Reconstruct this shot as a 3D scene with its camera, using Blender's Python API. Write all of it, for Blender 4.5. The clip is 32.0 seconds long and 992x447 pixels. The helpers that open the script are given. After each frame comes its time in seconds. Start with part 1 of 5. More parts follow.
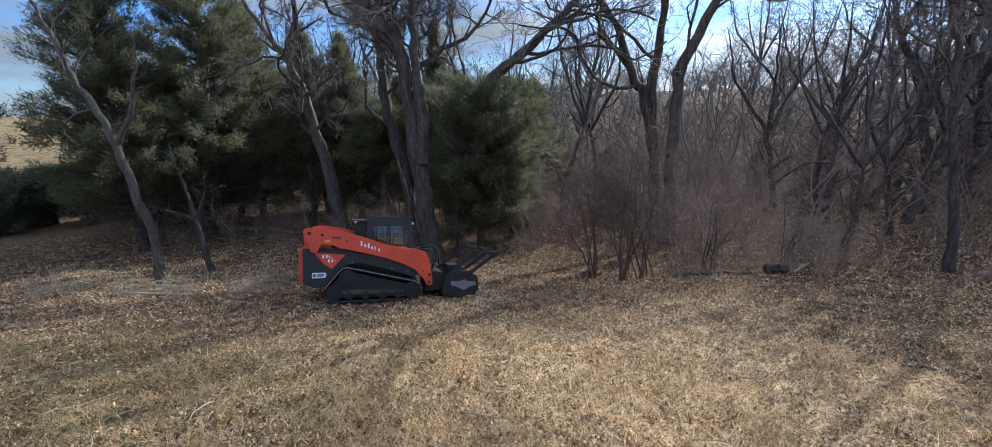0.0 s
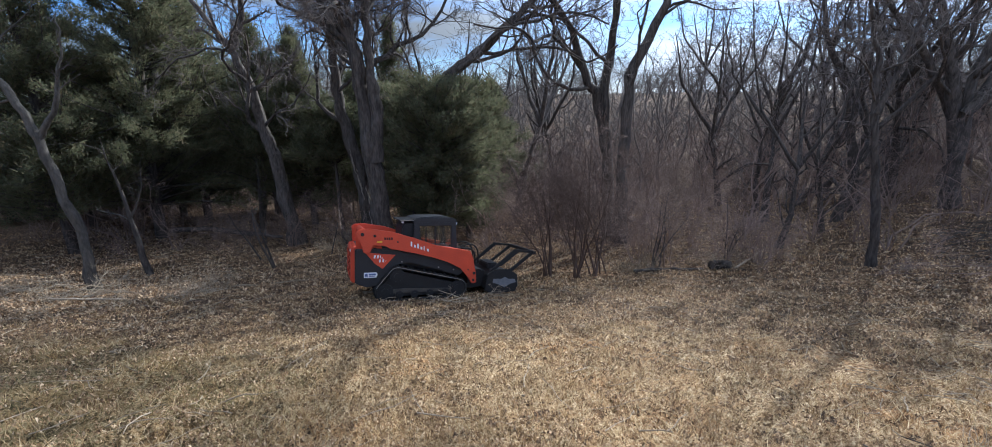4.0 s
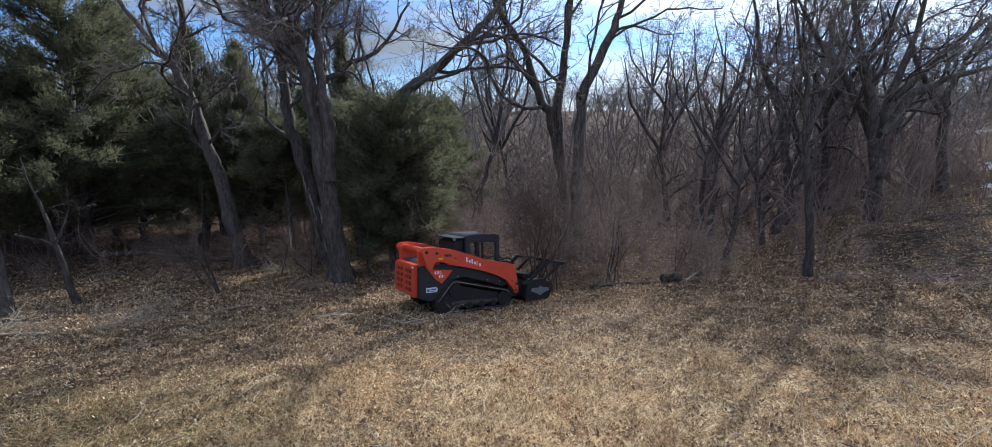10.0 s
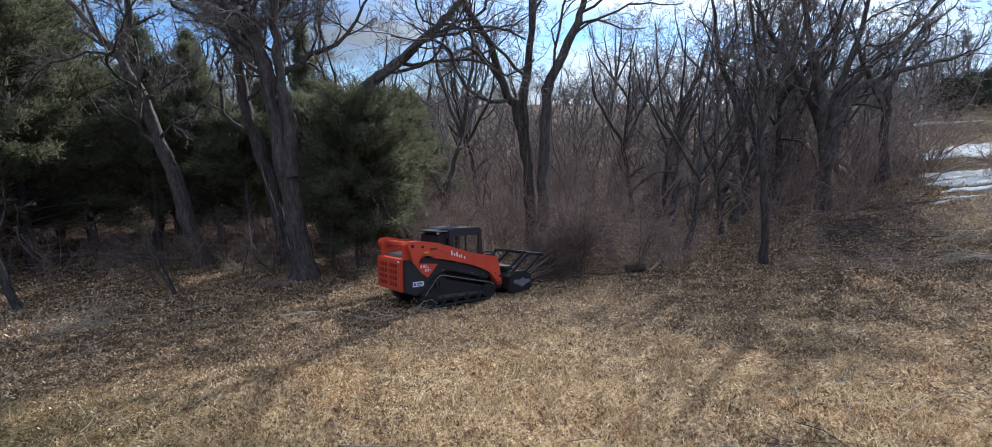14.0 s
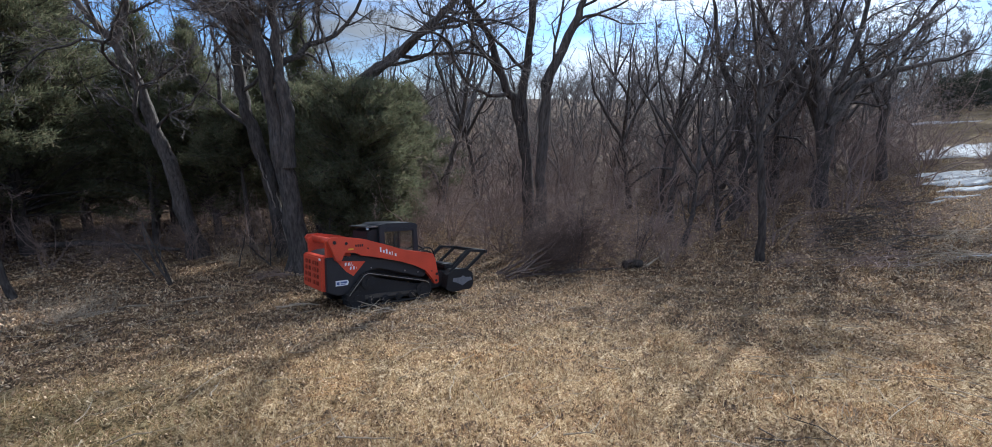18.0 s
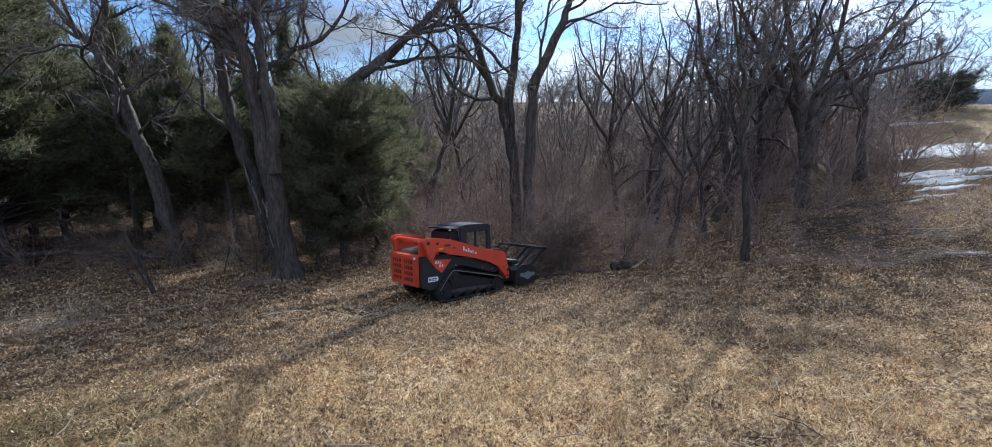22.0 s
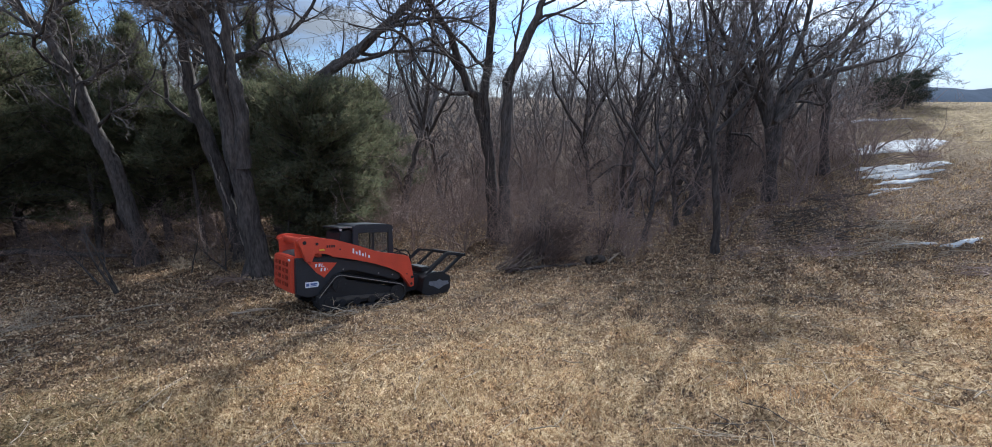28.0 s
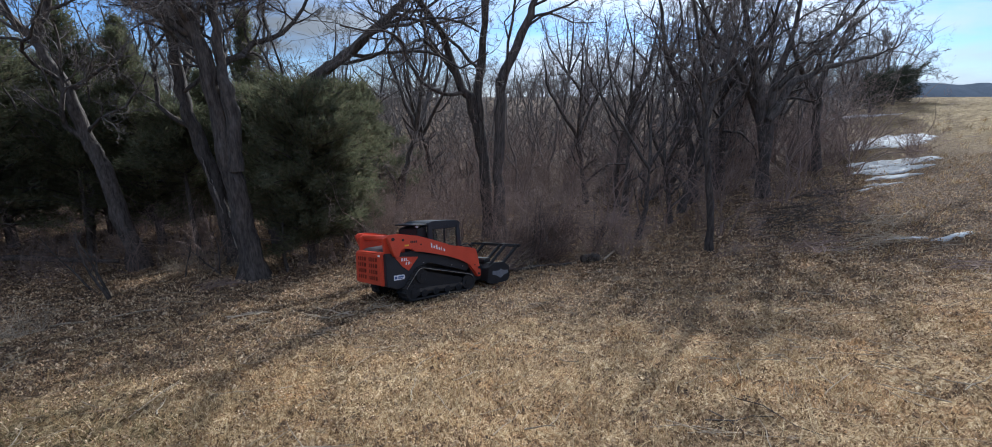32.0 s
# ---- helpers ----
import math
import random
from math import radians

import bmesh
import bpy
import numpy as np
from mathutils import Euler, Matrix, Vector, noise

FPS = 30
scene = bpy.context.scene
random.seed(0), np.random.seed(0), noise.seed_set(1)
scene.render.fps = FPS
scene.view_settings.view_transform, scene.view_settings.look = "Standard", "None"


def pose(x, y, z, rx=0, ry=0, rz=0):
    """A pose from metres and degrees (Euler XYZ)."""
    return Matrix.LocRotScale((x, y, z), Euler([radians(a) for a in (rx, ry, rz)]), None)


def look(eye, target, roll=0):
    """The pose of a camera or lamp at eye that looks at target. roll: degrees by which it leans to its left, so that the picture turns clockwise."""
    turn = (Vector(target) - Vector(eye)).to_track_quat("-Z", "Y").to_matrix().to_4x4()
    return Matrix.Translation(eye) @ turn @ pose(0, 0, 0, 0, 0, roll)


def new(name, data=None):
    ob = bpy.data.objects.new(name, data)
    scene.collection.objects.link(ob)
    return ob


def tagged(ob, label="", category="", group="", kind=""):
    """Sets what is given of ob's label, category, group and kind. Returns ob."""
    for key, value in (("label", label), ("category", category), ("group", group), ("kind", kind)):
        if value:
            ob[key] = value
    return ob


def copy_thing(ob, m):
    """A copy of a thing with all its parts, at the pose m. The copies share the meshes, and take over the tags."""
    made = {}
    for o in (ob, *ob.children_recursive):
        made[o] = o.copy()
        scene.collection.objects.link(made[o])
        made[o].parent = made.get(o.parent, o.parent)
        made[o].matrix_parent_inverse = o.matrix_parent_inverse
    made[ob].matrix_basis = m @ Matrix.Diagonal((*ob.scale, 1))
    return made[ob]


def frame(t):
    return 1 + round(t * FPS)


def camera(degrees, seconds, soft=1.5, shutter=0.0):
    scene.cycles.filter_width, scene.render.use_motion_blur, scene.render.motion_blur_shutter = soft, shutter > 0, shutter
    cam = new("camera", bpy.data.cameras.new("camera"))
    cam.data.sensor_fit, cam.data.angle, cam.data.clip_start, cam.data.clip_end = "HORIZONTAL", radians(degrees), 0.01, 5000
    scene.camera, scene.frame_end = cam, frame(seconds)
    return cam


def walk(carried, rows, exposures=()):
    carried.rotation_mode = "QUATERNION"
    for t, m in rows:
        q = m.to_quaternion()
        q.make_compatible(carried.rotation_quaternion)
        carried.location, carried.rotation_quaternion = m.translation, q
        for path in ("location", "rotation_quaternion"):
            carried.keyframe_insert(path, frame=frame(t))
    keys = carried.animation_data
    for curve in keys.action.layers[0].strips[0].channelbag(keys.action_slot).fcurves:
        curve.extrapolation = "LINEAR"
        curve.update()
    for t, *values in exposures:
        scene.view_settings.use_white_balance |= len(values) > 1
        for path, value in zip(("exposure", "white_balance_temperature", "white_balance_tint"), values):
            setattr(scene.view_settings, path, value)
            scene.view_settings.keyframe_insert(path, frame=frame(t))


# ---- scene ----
from math import sin, cos, tan, pi, hypot, atan2, sqrt, tanh

cam = camera(93.2, 32.0, soft=0.9)

# seconds, eye x y z, turn to the right, tilt, lean (degrees)
PATH = [
    (0.0, -0.052, -0.020, -0.071, -0.55, -15.49, -2.08),
    (0.5, -0.048, -0.023, -0.072, -0.46, -15.54, -2.24),
    (1.0, -0.057, -0.019, -0.071, -0.30, -15.62, -2.20),
    (1.5, -0.054, -0.016, -0.079, -0.16, -15.76, -2.09),
    (2.0, -0.048, -0.018, -0.075, 0.05, -15.97, -2.16),
    (2.5, -0.042, -0.020, -0.077, 0.26, -15.92, -2.25),
    (3.0, -0.037, -0.025, -0.075, 0.58, -15.89, -2.28),
    (3.5, -0.013, -0.048, -0.065, 2.96, -15.86, -1.84),
    (5.5, -0.016, 0.025, -0.034, 6.67, -15.20, 0.35),
    (6.0, -0.013, 0.034, -0.029, 6.11, -14.83, 0.55),
    (6.5, -0.009, 0.039, -0.030, 5.78, -14.38, 0.73),
    (7.0, -0.011, 0.036, -0.026, 5.91, -14.00, 0.81),
    (7.5, -0.013, 0.022, -0.020, 6.11, -13.67, 0.74),
    (8.0, -0.016, 0.001, -0.016, 6.68, -13.21, 0.58),
    (8.5, -0.022, 0.003, -0.005, 8.14, -13.27, 0.26),
    (9.0, -0.014, 0.009, 0.006, 9.06, -13.57, -0.10),
    (9.5, -0.015, 0.010, 0.007, 9.86, -13.80, -0.25),
    (10.0, -0.006, 0.006, 0.012, 10.27, -13.90, -0.33),
    (10.5, -0.000, 0.005, 0.013, 10.68, -14.00, -0.35),
    (11.0, 0.010, 0.004, 0.018, 11.29, -14.25, -0.34),
    (11.5, 0.009, 0.002, 0.022, 11.89, -14.34, -0.32),
    (12.0, 0.013, 0.008, 0.016, 12.41, -14.45, -0.28),
    (12.5, 0.017, 0.008, 0.012, 12.96, -14.50, -0.33),
    (13.0, 0.012, 0.006, 0.012, 13.34, -14.59, -0.38),
    (13.5, 0.012, 0.006, 0.013, 13.90, -14.66, -0.28),
    (14.0, 0.014, 0.003, 0.018, 14.28, -14.71, -0.20),
    (14.5, 0.010, 0.006, 0.015, 14.65, -14.81, -0.15),
    (16.5, 0.001, 0.018, 0.013, 14.98, -15.09, 0.35),
    (17.0, -0.003, 0.013, 0.011, 14.90, -15.22, 0.46),
    (17.5, -0.009, 0.019, 0.007, 14.77, -15.37, 0.61),
    (18.0, -0.006, 0.018, 0.009, 14.65, -15.39, 0.57),
    (18.5, 0.006, 0.019, 0.015, 14.68, -15.37, 0.45),
    (19.0, 0.014, 0.016, 0.020, 14.90, -15.28, 0.31),
    (19.5, 0.011, 0.016, 0.016, 15.14, -15.28, 0.15),
    (20.0, 0.001, 0.019, 0.011, 15.37, -15.27, 0.12),
    (20.5, 0.002, 0.020, 0.011, 15.59, -15.26, 0.20),
    (21.0, 0.004, 0.012, 0.017, 15.83, -15.15, 0.33),
    (21.5, 0.002, 0.005, 0.020, 15.94, -15.05, 0.33),
    (22.0, 0.001, 0.001, 0.021, 16.08, -14.98, 0.28),
    (22.5, 0.008, 0.001, 0.023, 16.19, -14.94, 0.14),
    (23.0, 0.013, -0.003, 0.021, 16.50, -14.88, 0.31),
    (23.5, 0.019, -0.006, 0.020, 16.85, -14.76, 0.32),
    (24.0, 0.022, -0.007, 0.020, 17.23, -14.72, 0.26),
    (24.5, 0.029, -0.000, 0.015, 17.53, -14.78, 0.19),
    (25.0, 0.021, -0.004, 0.014, 17.92, -14.85, 0.32),
    (25.5, 0.018, -0.003, 0.016, 18.30, -15.02, 0.49),
    (27.5, 0.018, -0.005, 0.012, 19.00, -15.41, 0.65),
    (28.0, 0.021, -0.003, 0.011, 19.08, -15.53, 0.67),
    (28.5, 0.021, 0.001, 0.010, 19.18, -15.59, 0.76),
    (29.0, 0.024, 0.003, 0.012, 19.26, -15.63, 0.83),
    (29.5, 0.028, -0.001, 0.012, 19.35, -15.69, 0.72),
    (30.0, 0.033, -0.003, 0.016, 19.39, -15.76, 0.60),
    (30.5, 0.029, -0.008, 0.016, 19.49, -15.73, 0.49),
    (31.0, 0.033, -0.012, 0.014, 19.58, -15.70, 0.38),
    (31.5, 0.039, -0.015, 0.017, 19.64, -15.61, 0.26),
    (32.0, 0.039, -0.012, 0.019, 19.66, -15.55, 0.08),
]


def eye_pose(x, y, z, yaw, tilt, lean):
    a, b = radians(yaw), radians(tilt)
    ahead = Vector((sin(a) * cos(b), cos(a) * cos(b), sin(b)))
    return look((x, y, z), Vector((x, y, z)) + ahead, lean)


walk(cam, [(t, eye_pose(*row)) for t, *row in PATH], exposures=[(0.0, 1.14, 5430, 5), (3.5, 1.14, 5430, 5), (7.0, 1.10, 5430, 5), (13.0, 0.98, 5430, 5), (18.0, 1.03, 5430, 5), (24.0, 1.03, 5430, 5), (30.0, 1.03, 5430, 5), (31.0, 0.93, 5430, 5), (32.0, 0.78, 5430, 5)])

# ---- light: low winter sun ahead and to the right of the camera, thin high cloud ----
SUN_AZ, SUN_EL = radians(41), radians(29.5)
to_sun = Vector((sin(SUN_AZ) * cos(SUN_EL), cos(SUN_AZ) * cos(SUN_EL), sin(SUN_EL)))
sun = new("sun", bpy.data.lights.new("sun", "SUN"))
sun.data.energy, sun.data.angle, sun.data.color = 4.2, radians(0.8), (1.0, 0.94, 0.86)
sun.matrix_world = look(to_sun * 100, (0, 0, 0))

world = bpy.data.worlds.new("world")
world.use_nodes = True
scene.world = world
wn, wl = world.node_tree.nodes, world.node_tree.links
wn.clear()
sky = wn.new("ShaderNodeTexSky")
sky.sky_type, sky.sun_disc = "NISHITA", False
sky.sun_elevation, sky.sun_rotation = SUN_EL, SUN_AZ
sky.air_density, sky.dust_density, sky.ozone_density, sky.altitude = 1.0, 0.2, 6.0, 300
wco = wn.new("ShaderNodeTexCoord")
wmap = wn.new("ShaderNodeMapping")
wmap.inputs["Scale"].default_value = (1.2, 1.6, 5.0)
wl.new(wco.outputs["Generated"], wmap.inputs["Vector"])
cloud = wn.new("ShaderNodeTexNoise")
cloud.inputs["Scale"].default_value, cloud.inputs["Detail"].default_value = 2.2, 7
cloud.inputs["Roughness"].default_value = 0.55
wl.new(wmap.outputs["Vector"], cloud.inputs["Vector"])
cr = wn.new("ShaderNodeMapRange")
cr.inputs["From Min"].default_value, cr.inputs["From Max"].default_value = 0.37, 0.62
wl.new(cloud.outputs["Fac"], cr.inputs["Value"])
cm = wn.new("ShaderNodeMix")
cm.data_type = "RGBA"
wl.new(cr.outputs["Result"], cm.inputs["Factor"])
clear = wn.new("ShaderNodeVectorMath")
clear.operation = "MULTIPLY"
clear.inputs[1].default_value = (0.42, 0.45, 0.54)
wl.new(sky.outputs["Color"], clear.inputs[0])
wl.new(clear.outputs["Vector"], cm.inputs["A"])
# thin cloud: forward scatter near the sun; brightened overhead, out of view, as fill
toward = wn.new("ShaderNodeVectorMath")
toward.operation = "DOT_PRODUCT"
wl.new(wco.outputs["Generated"], toward.inputs[0])
toward.inputs[1].default_value = to_sun
glow = wn.new("ShaderNodeMapRange")
glow.interpolation_type = "SMOOTHERSTEP"
glow.inputs["From Min"].default_value, glow.inputs["From Max"].default_value = 0.62, 1.0
glow.inputs["To Min"].default_value, glow.inputs["To Max"].default_value = 0.0, 1.5
wl.new(toward.outputs["Value"], glow.inputs["Value"])
height = wn.new("ShaderNodeSeparateXYZ")
wl.new(wco.outputs["Generated"], height.inputs["Vector"])
high = wn.new("ShaderNodeMapRange")
high.inputs["From Min"].default_value, high.inputs["From Max"].default_value = 0.15, 0.8
high.inputs["To Min"].default_value, high.inputs["To Max"].default_value = 0.5, 2.5
wl.new(height.outputs["Z"], high.inputs["Value"])
bright = wn.new("ShaderNodeMath")
wl.new(glow.outputs["Result"], bright.inputs[0])
wl.new(high.outputs["Result"], bright.inputs[1])
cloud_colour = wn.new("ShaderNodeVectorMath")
cloud_colour.operation = "SCALE"
cloud_colour.inputs[0].default_value = (2.12, 2.18, 2.32)
wl.new(bright.outputs["Value"], cloud_colour.inputs["Scale"])
wl.new(cloud_colour.outputs["Vector"], cm.inputs["B"])
bg = wn.new("ShaderNodeBackground")
bg.inputs["Strength"].default_value = 0.15
wl.new(cm.outputs["Result"], bg.inputs["Color"])
wo = wn.new("ShaderNodeOutputWorld")
wl.new(bg.outputs["Background"], wo.inputs["Surface"])


# ---- materials ----
def material(name, base, rough=0.8, metal=0.0, scale=6.0, spread=0.25, fine=60.0, bump=0.3, per="object", specular=0.3, stops=None, coat=0.0, translucent=0.0, stretch=1.0):
    """A surface with colour variation at two scales and fine relief."""
    m = bpy.data.materials.new(name)
    m.use_nodes = True
    n, l = m.node_tree.nodes, m.node_tree.links
    p = n["Principled BSDF"]
    co = n.new("ShaderNodeTexCoord")
    a = n.new("ShaderNodeTexNoise")
    a.inputs["Scale"].default_value, a.inputs["Detail"].default_value = scale, 5
    b = n.new("ShaderNodeTexNoise")
    b.inputs["Scale"].default_value, b.inputs["Detail"].default_value = fine, 4
    grain = n.new("ShaderNodeMapping")
    grain.inputs["Scale"].default_value = (1, 1, stretch)
    l.new(co.outputs["Object"], grain.inputs["Vector"])
    for k in (a, b):
        l.new(grain.outputs["Vector"], k.inputs["Vector"])
    ad = n.new("ShaderNodeMath")
    ad.operation = "ADD"
    l.new(a.outputs["Fac"], ad.inputs[0])
    l.new(b.outputs["Fac"], ad.inputs[1])
    ramp = n.new("ShaderNodeMapRange")
    ramp.inputs["From Min"].default_value, ramp.inputs["From Max"].default_value = 0.55, 1.45
    ramp.inputs["To Min"].default_value, ramp.inputs["To Max"].default_value = 1 - spread, 1 + spread
    l.new(ad.outputs["Value"], ramp.inputs["Value"])
    val = ramp.outputs["Result"]
    rnd = None
    if per == "island":
        rnd = n.new("ShaderNodeNewGeometry").outputs["Random Per Island"]
    elif per == "object":
        rnd = n.new("ShaderNodeObjectInfo").outputs["Random"]
    col = n.new("ShaderNodeRGB")
    col.outputs[0].default_value = (*base, 1)
    colour = col.outputs[0]
    if stops:
        cr_ = n.new("ShaderNodeValToRGB")
        cr_.color_ramp.elements[0].color = (*stops[0], 1)
        cr_.color_ramp.elements[-1].color = (*stops[-1], 1)
        for i, s in enumerate(stops[1:-1], 1):
            cr_.color_ramp.elements.new(i / (len(stops) - 1)).color = (*s, 1)
        l.new(rnd if rnd is not None else a.outputs["Fac"], cr_.inputs["Fac"])
        colour = cr_.outputs["Color"]
    elif rnd is not None:
        r2 = n.new("ShaderNodeMapRange")
        r2.inputs["To Min"].default_value, r2.inputs["To Max"].default_value = 0.82, 1.18
        l.new(rnd, r2.inputs["Value"])
        mu = n.new("ShaderNodeMath")
        mu.operation = "MULTIPLY"
        l.new(val, mu.inputs[0])
        l.new(r2.outputs["Result"], mu.inputs[1])
        val = mu.outputs["Value"]
    sc = n.new("ShaderNodeVectorMath")
    sc.operation = "SCALE"
    l.new(colour, sc.inputs[0])
    l.new(val, sc.inputs["Scale"])
    l.new(sc.outputs["Vector"], p.inputs["Base Color"])
    p.inputs["Roughness"].default_value, p.inputs["Metallic"].default_value = rough, metal
    p.inputs["Specular IOR Level"].default_value = specular
    p.inputs["Coat Weight"].default_value = coat
    if bump:
        bp = n.new("ShaderNodeBump")
        bp.inputs["Strength"].default_value, bp.inputs["Distance"].default_value = bump, 0.03
        l.new(ad.outputs["Value"], bp.inputs["Height"])
        l.new(bp.outputs["Normal"], p.inputs["Normal"])
    if translucent:
        tr = n.new("ShaderNodeBsdfTranslucent")
        l.new(sc.outputs["Vector"], tr.inputs["Color"])
        mx = n.new("ShaderNodeMixShader")
        mx.inputs["Fac"].default_value = translucent
        l.new(p.outputs[0], mx.inputs[1])
        l.new(tr.outputs[0], mx.inputs[2])
        l.new(mx.outputs[0], n["Material Output"].inputs["Surface"])
    return m


def ground_material():
    m = bpy.data.materials.new("dry_grass_ground")
    m.use_nodes = True
    n, l = m.node_tree.nodes, m.node_tree.links
    p = n["Principled BSDF"]
    co = n.new("ShaderNodeTexCoord")

    def tex(scale, detail=6, rough=0.6, stretch=(1, 1, 1)):
        mp = n.new("ShaderNodeMapping")
        mp.inputs["Scale"].default_value = stretch
        l.new(co.outputs["Object"], mp.inputs["Vector"])
        t = n.new("ShaderNodeTexNoise")
        t.inputs["Scale"].default_value, t.inputs["Detail"].default_value, t.inputs["Roughness"].default_value = scale, detail, rough
        l.new(mp.outputs["Vector"], t.inputs["Vector"])
        return t.outputs["Fac"]

    def ramp(fac, stops):
        r = n.new("ShaderNodeValToRGB")
        e = r.color_ramp.elements
        e[0].position, e[0].color = stops[0][0], (*stops[0][1], 1)
        e[1].position, e[1].color = stops[-1][0], (*stops[-1][1], 1)
        for pos, c in stops[1:-1]:
            e.new(pos).color = (*c, 1)
        l.new(fac, r.inputs["Fac"])
        return r.outputs["Color"]

    def mix(f, a, b):
        x = n.new("ShaderNodeMix")
        x.data_type = "RGBA"
        l.new(f, x.inputs["Factor"])
        l.new(a, x.inputs["A"])
        l.new(b, x.inputs["B"])
        return x.outputs["Result"]

    def step(v, lo, hi):
        x = n.new("ShaderNodeMapRange")
        x.interpolation_type = "SMOOTHSTEP"
        x.inputs["From Min"].default_value, x.inputs["From Max"].default_value = lo, hi
        l.new(v, x.inputs["Value"])
        return x.outputs["Result"]

    def add(a, b, k=1.0):
        x = n.new("ShaderNodeMath")
        x.operation = "MULTIPLY_ADD"
        l.new(b, x.inputs[0])
        x.inputs[1].default_value = k
        l.new(a, x.inputs[2])
        return x.outputs["Value"]

    def mask(name):
        x = n.new("ShaderNodeAttribute")
        x.attribute_name = name
        return x.outputs["Fac"]

    fine, mid, big = tex(17, 13, 0.78), tex(4.5, 8, 0.7), tex(0.8, 5)
    straw = ramp(fine, [(0.38, (0.10, 0.06, 0.03)), (0.455, (0.22, 0.136, 0.068)), (0.51, (0.46, 0.31, 0.16)), (0.60, (0.74, 0.58, 0.37))])
    rust = ramp(fine, [(0.38, (0.085, 0.045, 0.022)), (0.465, (0.27, 0.14, 0.06)), (0.55, (0.50, 0.275, 0.115)), (0.66, (0.70, 0.455, 0.225))])
    duff = ramp(fine, [(0.40, (0.022, 0.015, 0.011)), (0.48, (0.085, 0.056, 0.037)), (0.56, (0.19, 0.126, 0.081)), (0.67, (0.44, 0.32, 0.21))])
    field = ramp(add(mid, big, 0.5), [(0.55, (0.075, 0.05, 0.026)), (0.72, (0.20, 0.14, 0.07)), (0.92, (0.34, 0.25, 0.13))])
    green = ramp(fine, [(0.38, (0.028, 0.026, 0.011)), (0.5, (0.105, 0.09, 0.036)), (0.66, (0.31, 0.26, 0.125))])
    grass_c = mix(step(add(mid, big, 0.6), 0.74, 0.92), straw, rust)
    grass_c = mix(step(mid, 0.49, 0.62), grass_c, duff)
    grass_c = mix(mask("green"), grass_c, green)
    c = mix(mask("litter"), grass_c, duff)
    c = mix(mask("field"), c, field)
    l.new(c, p.inputs["Base Color"])
    p.inputs["Roughness"].default_value = 0.95
    p.inputs["Specular IOR Level"].default_value = 0.1
    bp = n.new("ShaderNodeBump")
    bp.inputs["Strength"].default_value, bp.inputs["Distance"].default_value = 1.0, 0.08
    l.new(add(fine, mid, 0.7), bp.inputs["Height"])
    l.new(bp.outputs["Normal"], p.inputs["Normal"])
    return m


GROUND = ground_material()
BARK = material("grey_brown_bark", (0.09, 0.077, 0.068), 0.95, scale=8, fine=21, spread=0.85, bump=1.0, specular=0.1, stretch=0.22)
# bark of the leaning tree, darkened to put its shade into the colour
BARK_DIMMED = material("shade_darkened_bark", (0.09, 0.08, 0.07), 0.9, scale=7, fine=25, spread=0.6, bump=0.7, specular=0.1, stretch=0.3)
TWIG_DARK = material("thin_dark_oak_twigs", (0.15, 0.128, 0.115), 0.9, scale=2, fine=20, spread=0.3, bump=0, specular=0.1)
TWIG = material("thin_grey_twigs", (0.17, 0.142, 0.13), 0.9, scale=2, fine=20, spread=0.25, bump=0, specular=0.1)
BRUSH = material("reddish_grey_brush_twigs", (0.255, 0.185, 0.155), 0.9, scale=2, fine=20, spread=0.3, bump=0, specular=0.1)
BRUSH_DARK = material("dark_brush_twigs", (0.125, 0.09, 0.075), 0.9, scale=2, fine=20, spread=0.3, bump=0, specular=0.1)
NEEDLE = material("dark_cedar_foliage", (0.05, 0.062, 0.03), 0.7, per="island", bump=0, specular=0.05, translucent=0.5,
                  stops=[(0.10, 0.108, 0.066), (0.125, 0.132, 0.075), (0.15, 0.148, 0.085), (0.19, 0.155, 0.10)])
# darker, less translucent version of the cedar foliage, for bushes
DARK_NEEDLE = material("darker_bush_foliage", (0.05, 0.055, 0.035), 0.7, per="island", bump=0, specular=0.05, translucent=0.2,
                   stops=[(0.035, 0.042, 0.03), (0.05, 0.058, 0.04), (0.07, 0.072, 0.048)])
STRAW = material("straw_grass_blades", (0.4, 0.3, 0.17), 0.75, scale=1.3, fine=7, spread=0.55, per="island", bump=0, specular=0.2, translucent=0.3,
                 stops=[(0.13, 0.072, 0.031), (0.30, 0.178, 0.08), (0.45, 0.31, 0.15), (0.65, 0.515, 0.31)])
OLIVE = material("dull_olive_grass_blades", (0.16, 0.14, 0.06), 0.75, scale=1.3, fine=7, spread=0.5, per="island", bump=0, specular=0.2, translucent=0.3,
                 stops=[(0.07, 0.065, 0.024), (0.13, 0.115, 0.045), (0.21, 0.175, 0.07), (0.40, 0.29, 0.14)])
LEAF = material("fallen_oak_leaves", (0.3, 0.2, 0.12), 0.8, scale=0.9, fine=9, spread=0.4, per="island", bump=0, specular=0.15, translucent=0.25,
                stops=[(0.11, 0.07, 0.042), (0.24, 0.15, 0.085), (0.44, 0.29, 0.165), (0.74, 0.57, 0.37)])
SNOW = material("old_snow", (0.44, 0.435, 0.425), 0.8, scale=3, fine=40, spread=0.2, bump=0.5)
STICK = material("bleached_dead_wood", (0.36, 0.29, 0.21), 0.9, scale=4, fine=50, spread=0.3, bump=0.4, specular=0.1)
# the haze before the ridge is put into its blue-grey colour
RIDGE = material("distant_hazed_ridge", (0.075, 0.088, 0.11), 1.0, scale=0.02, fine=0.2, spread=0.3, bump=0, specular=0.0)


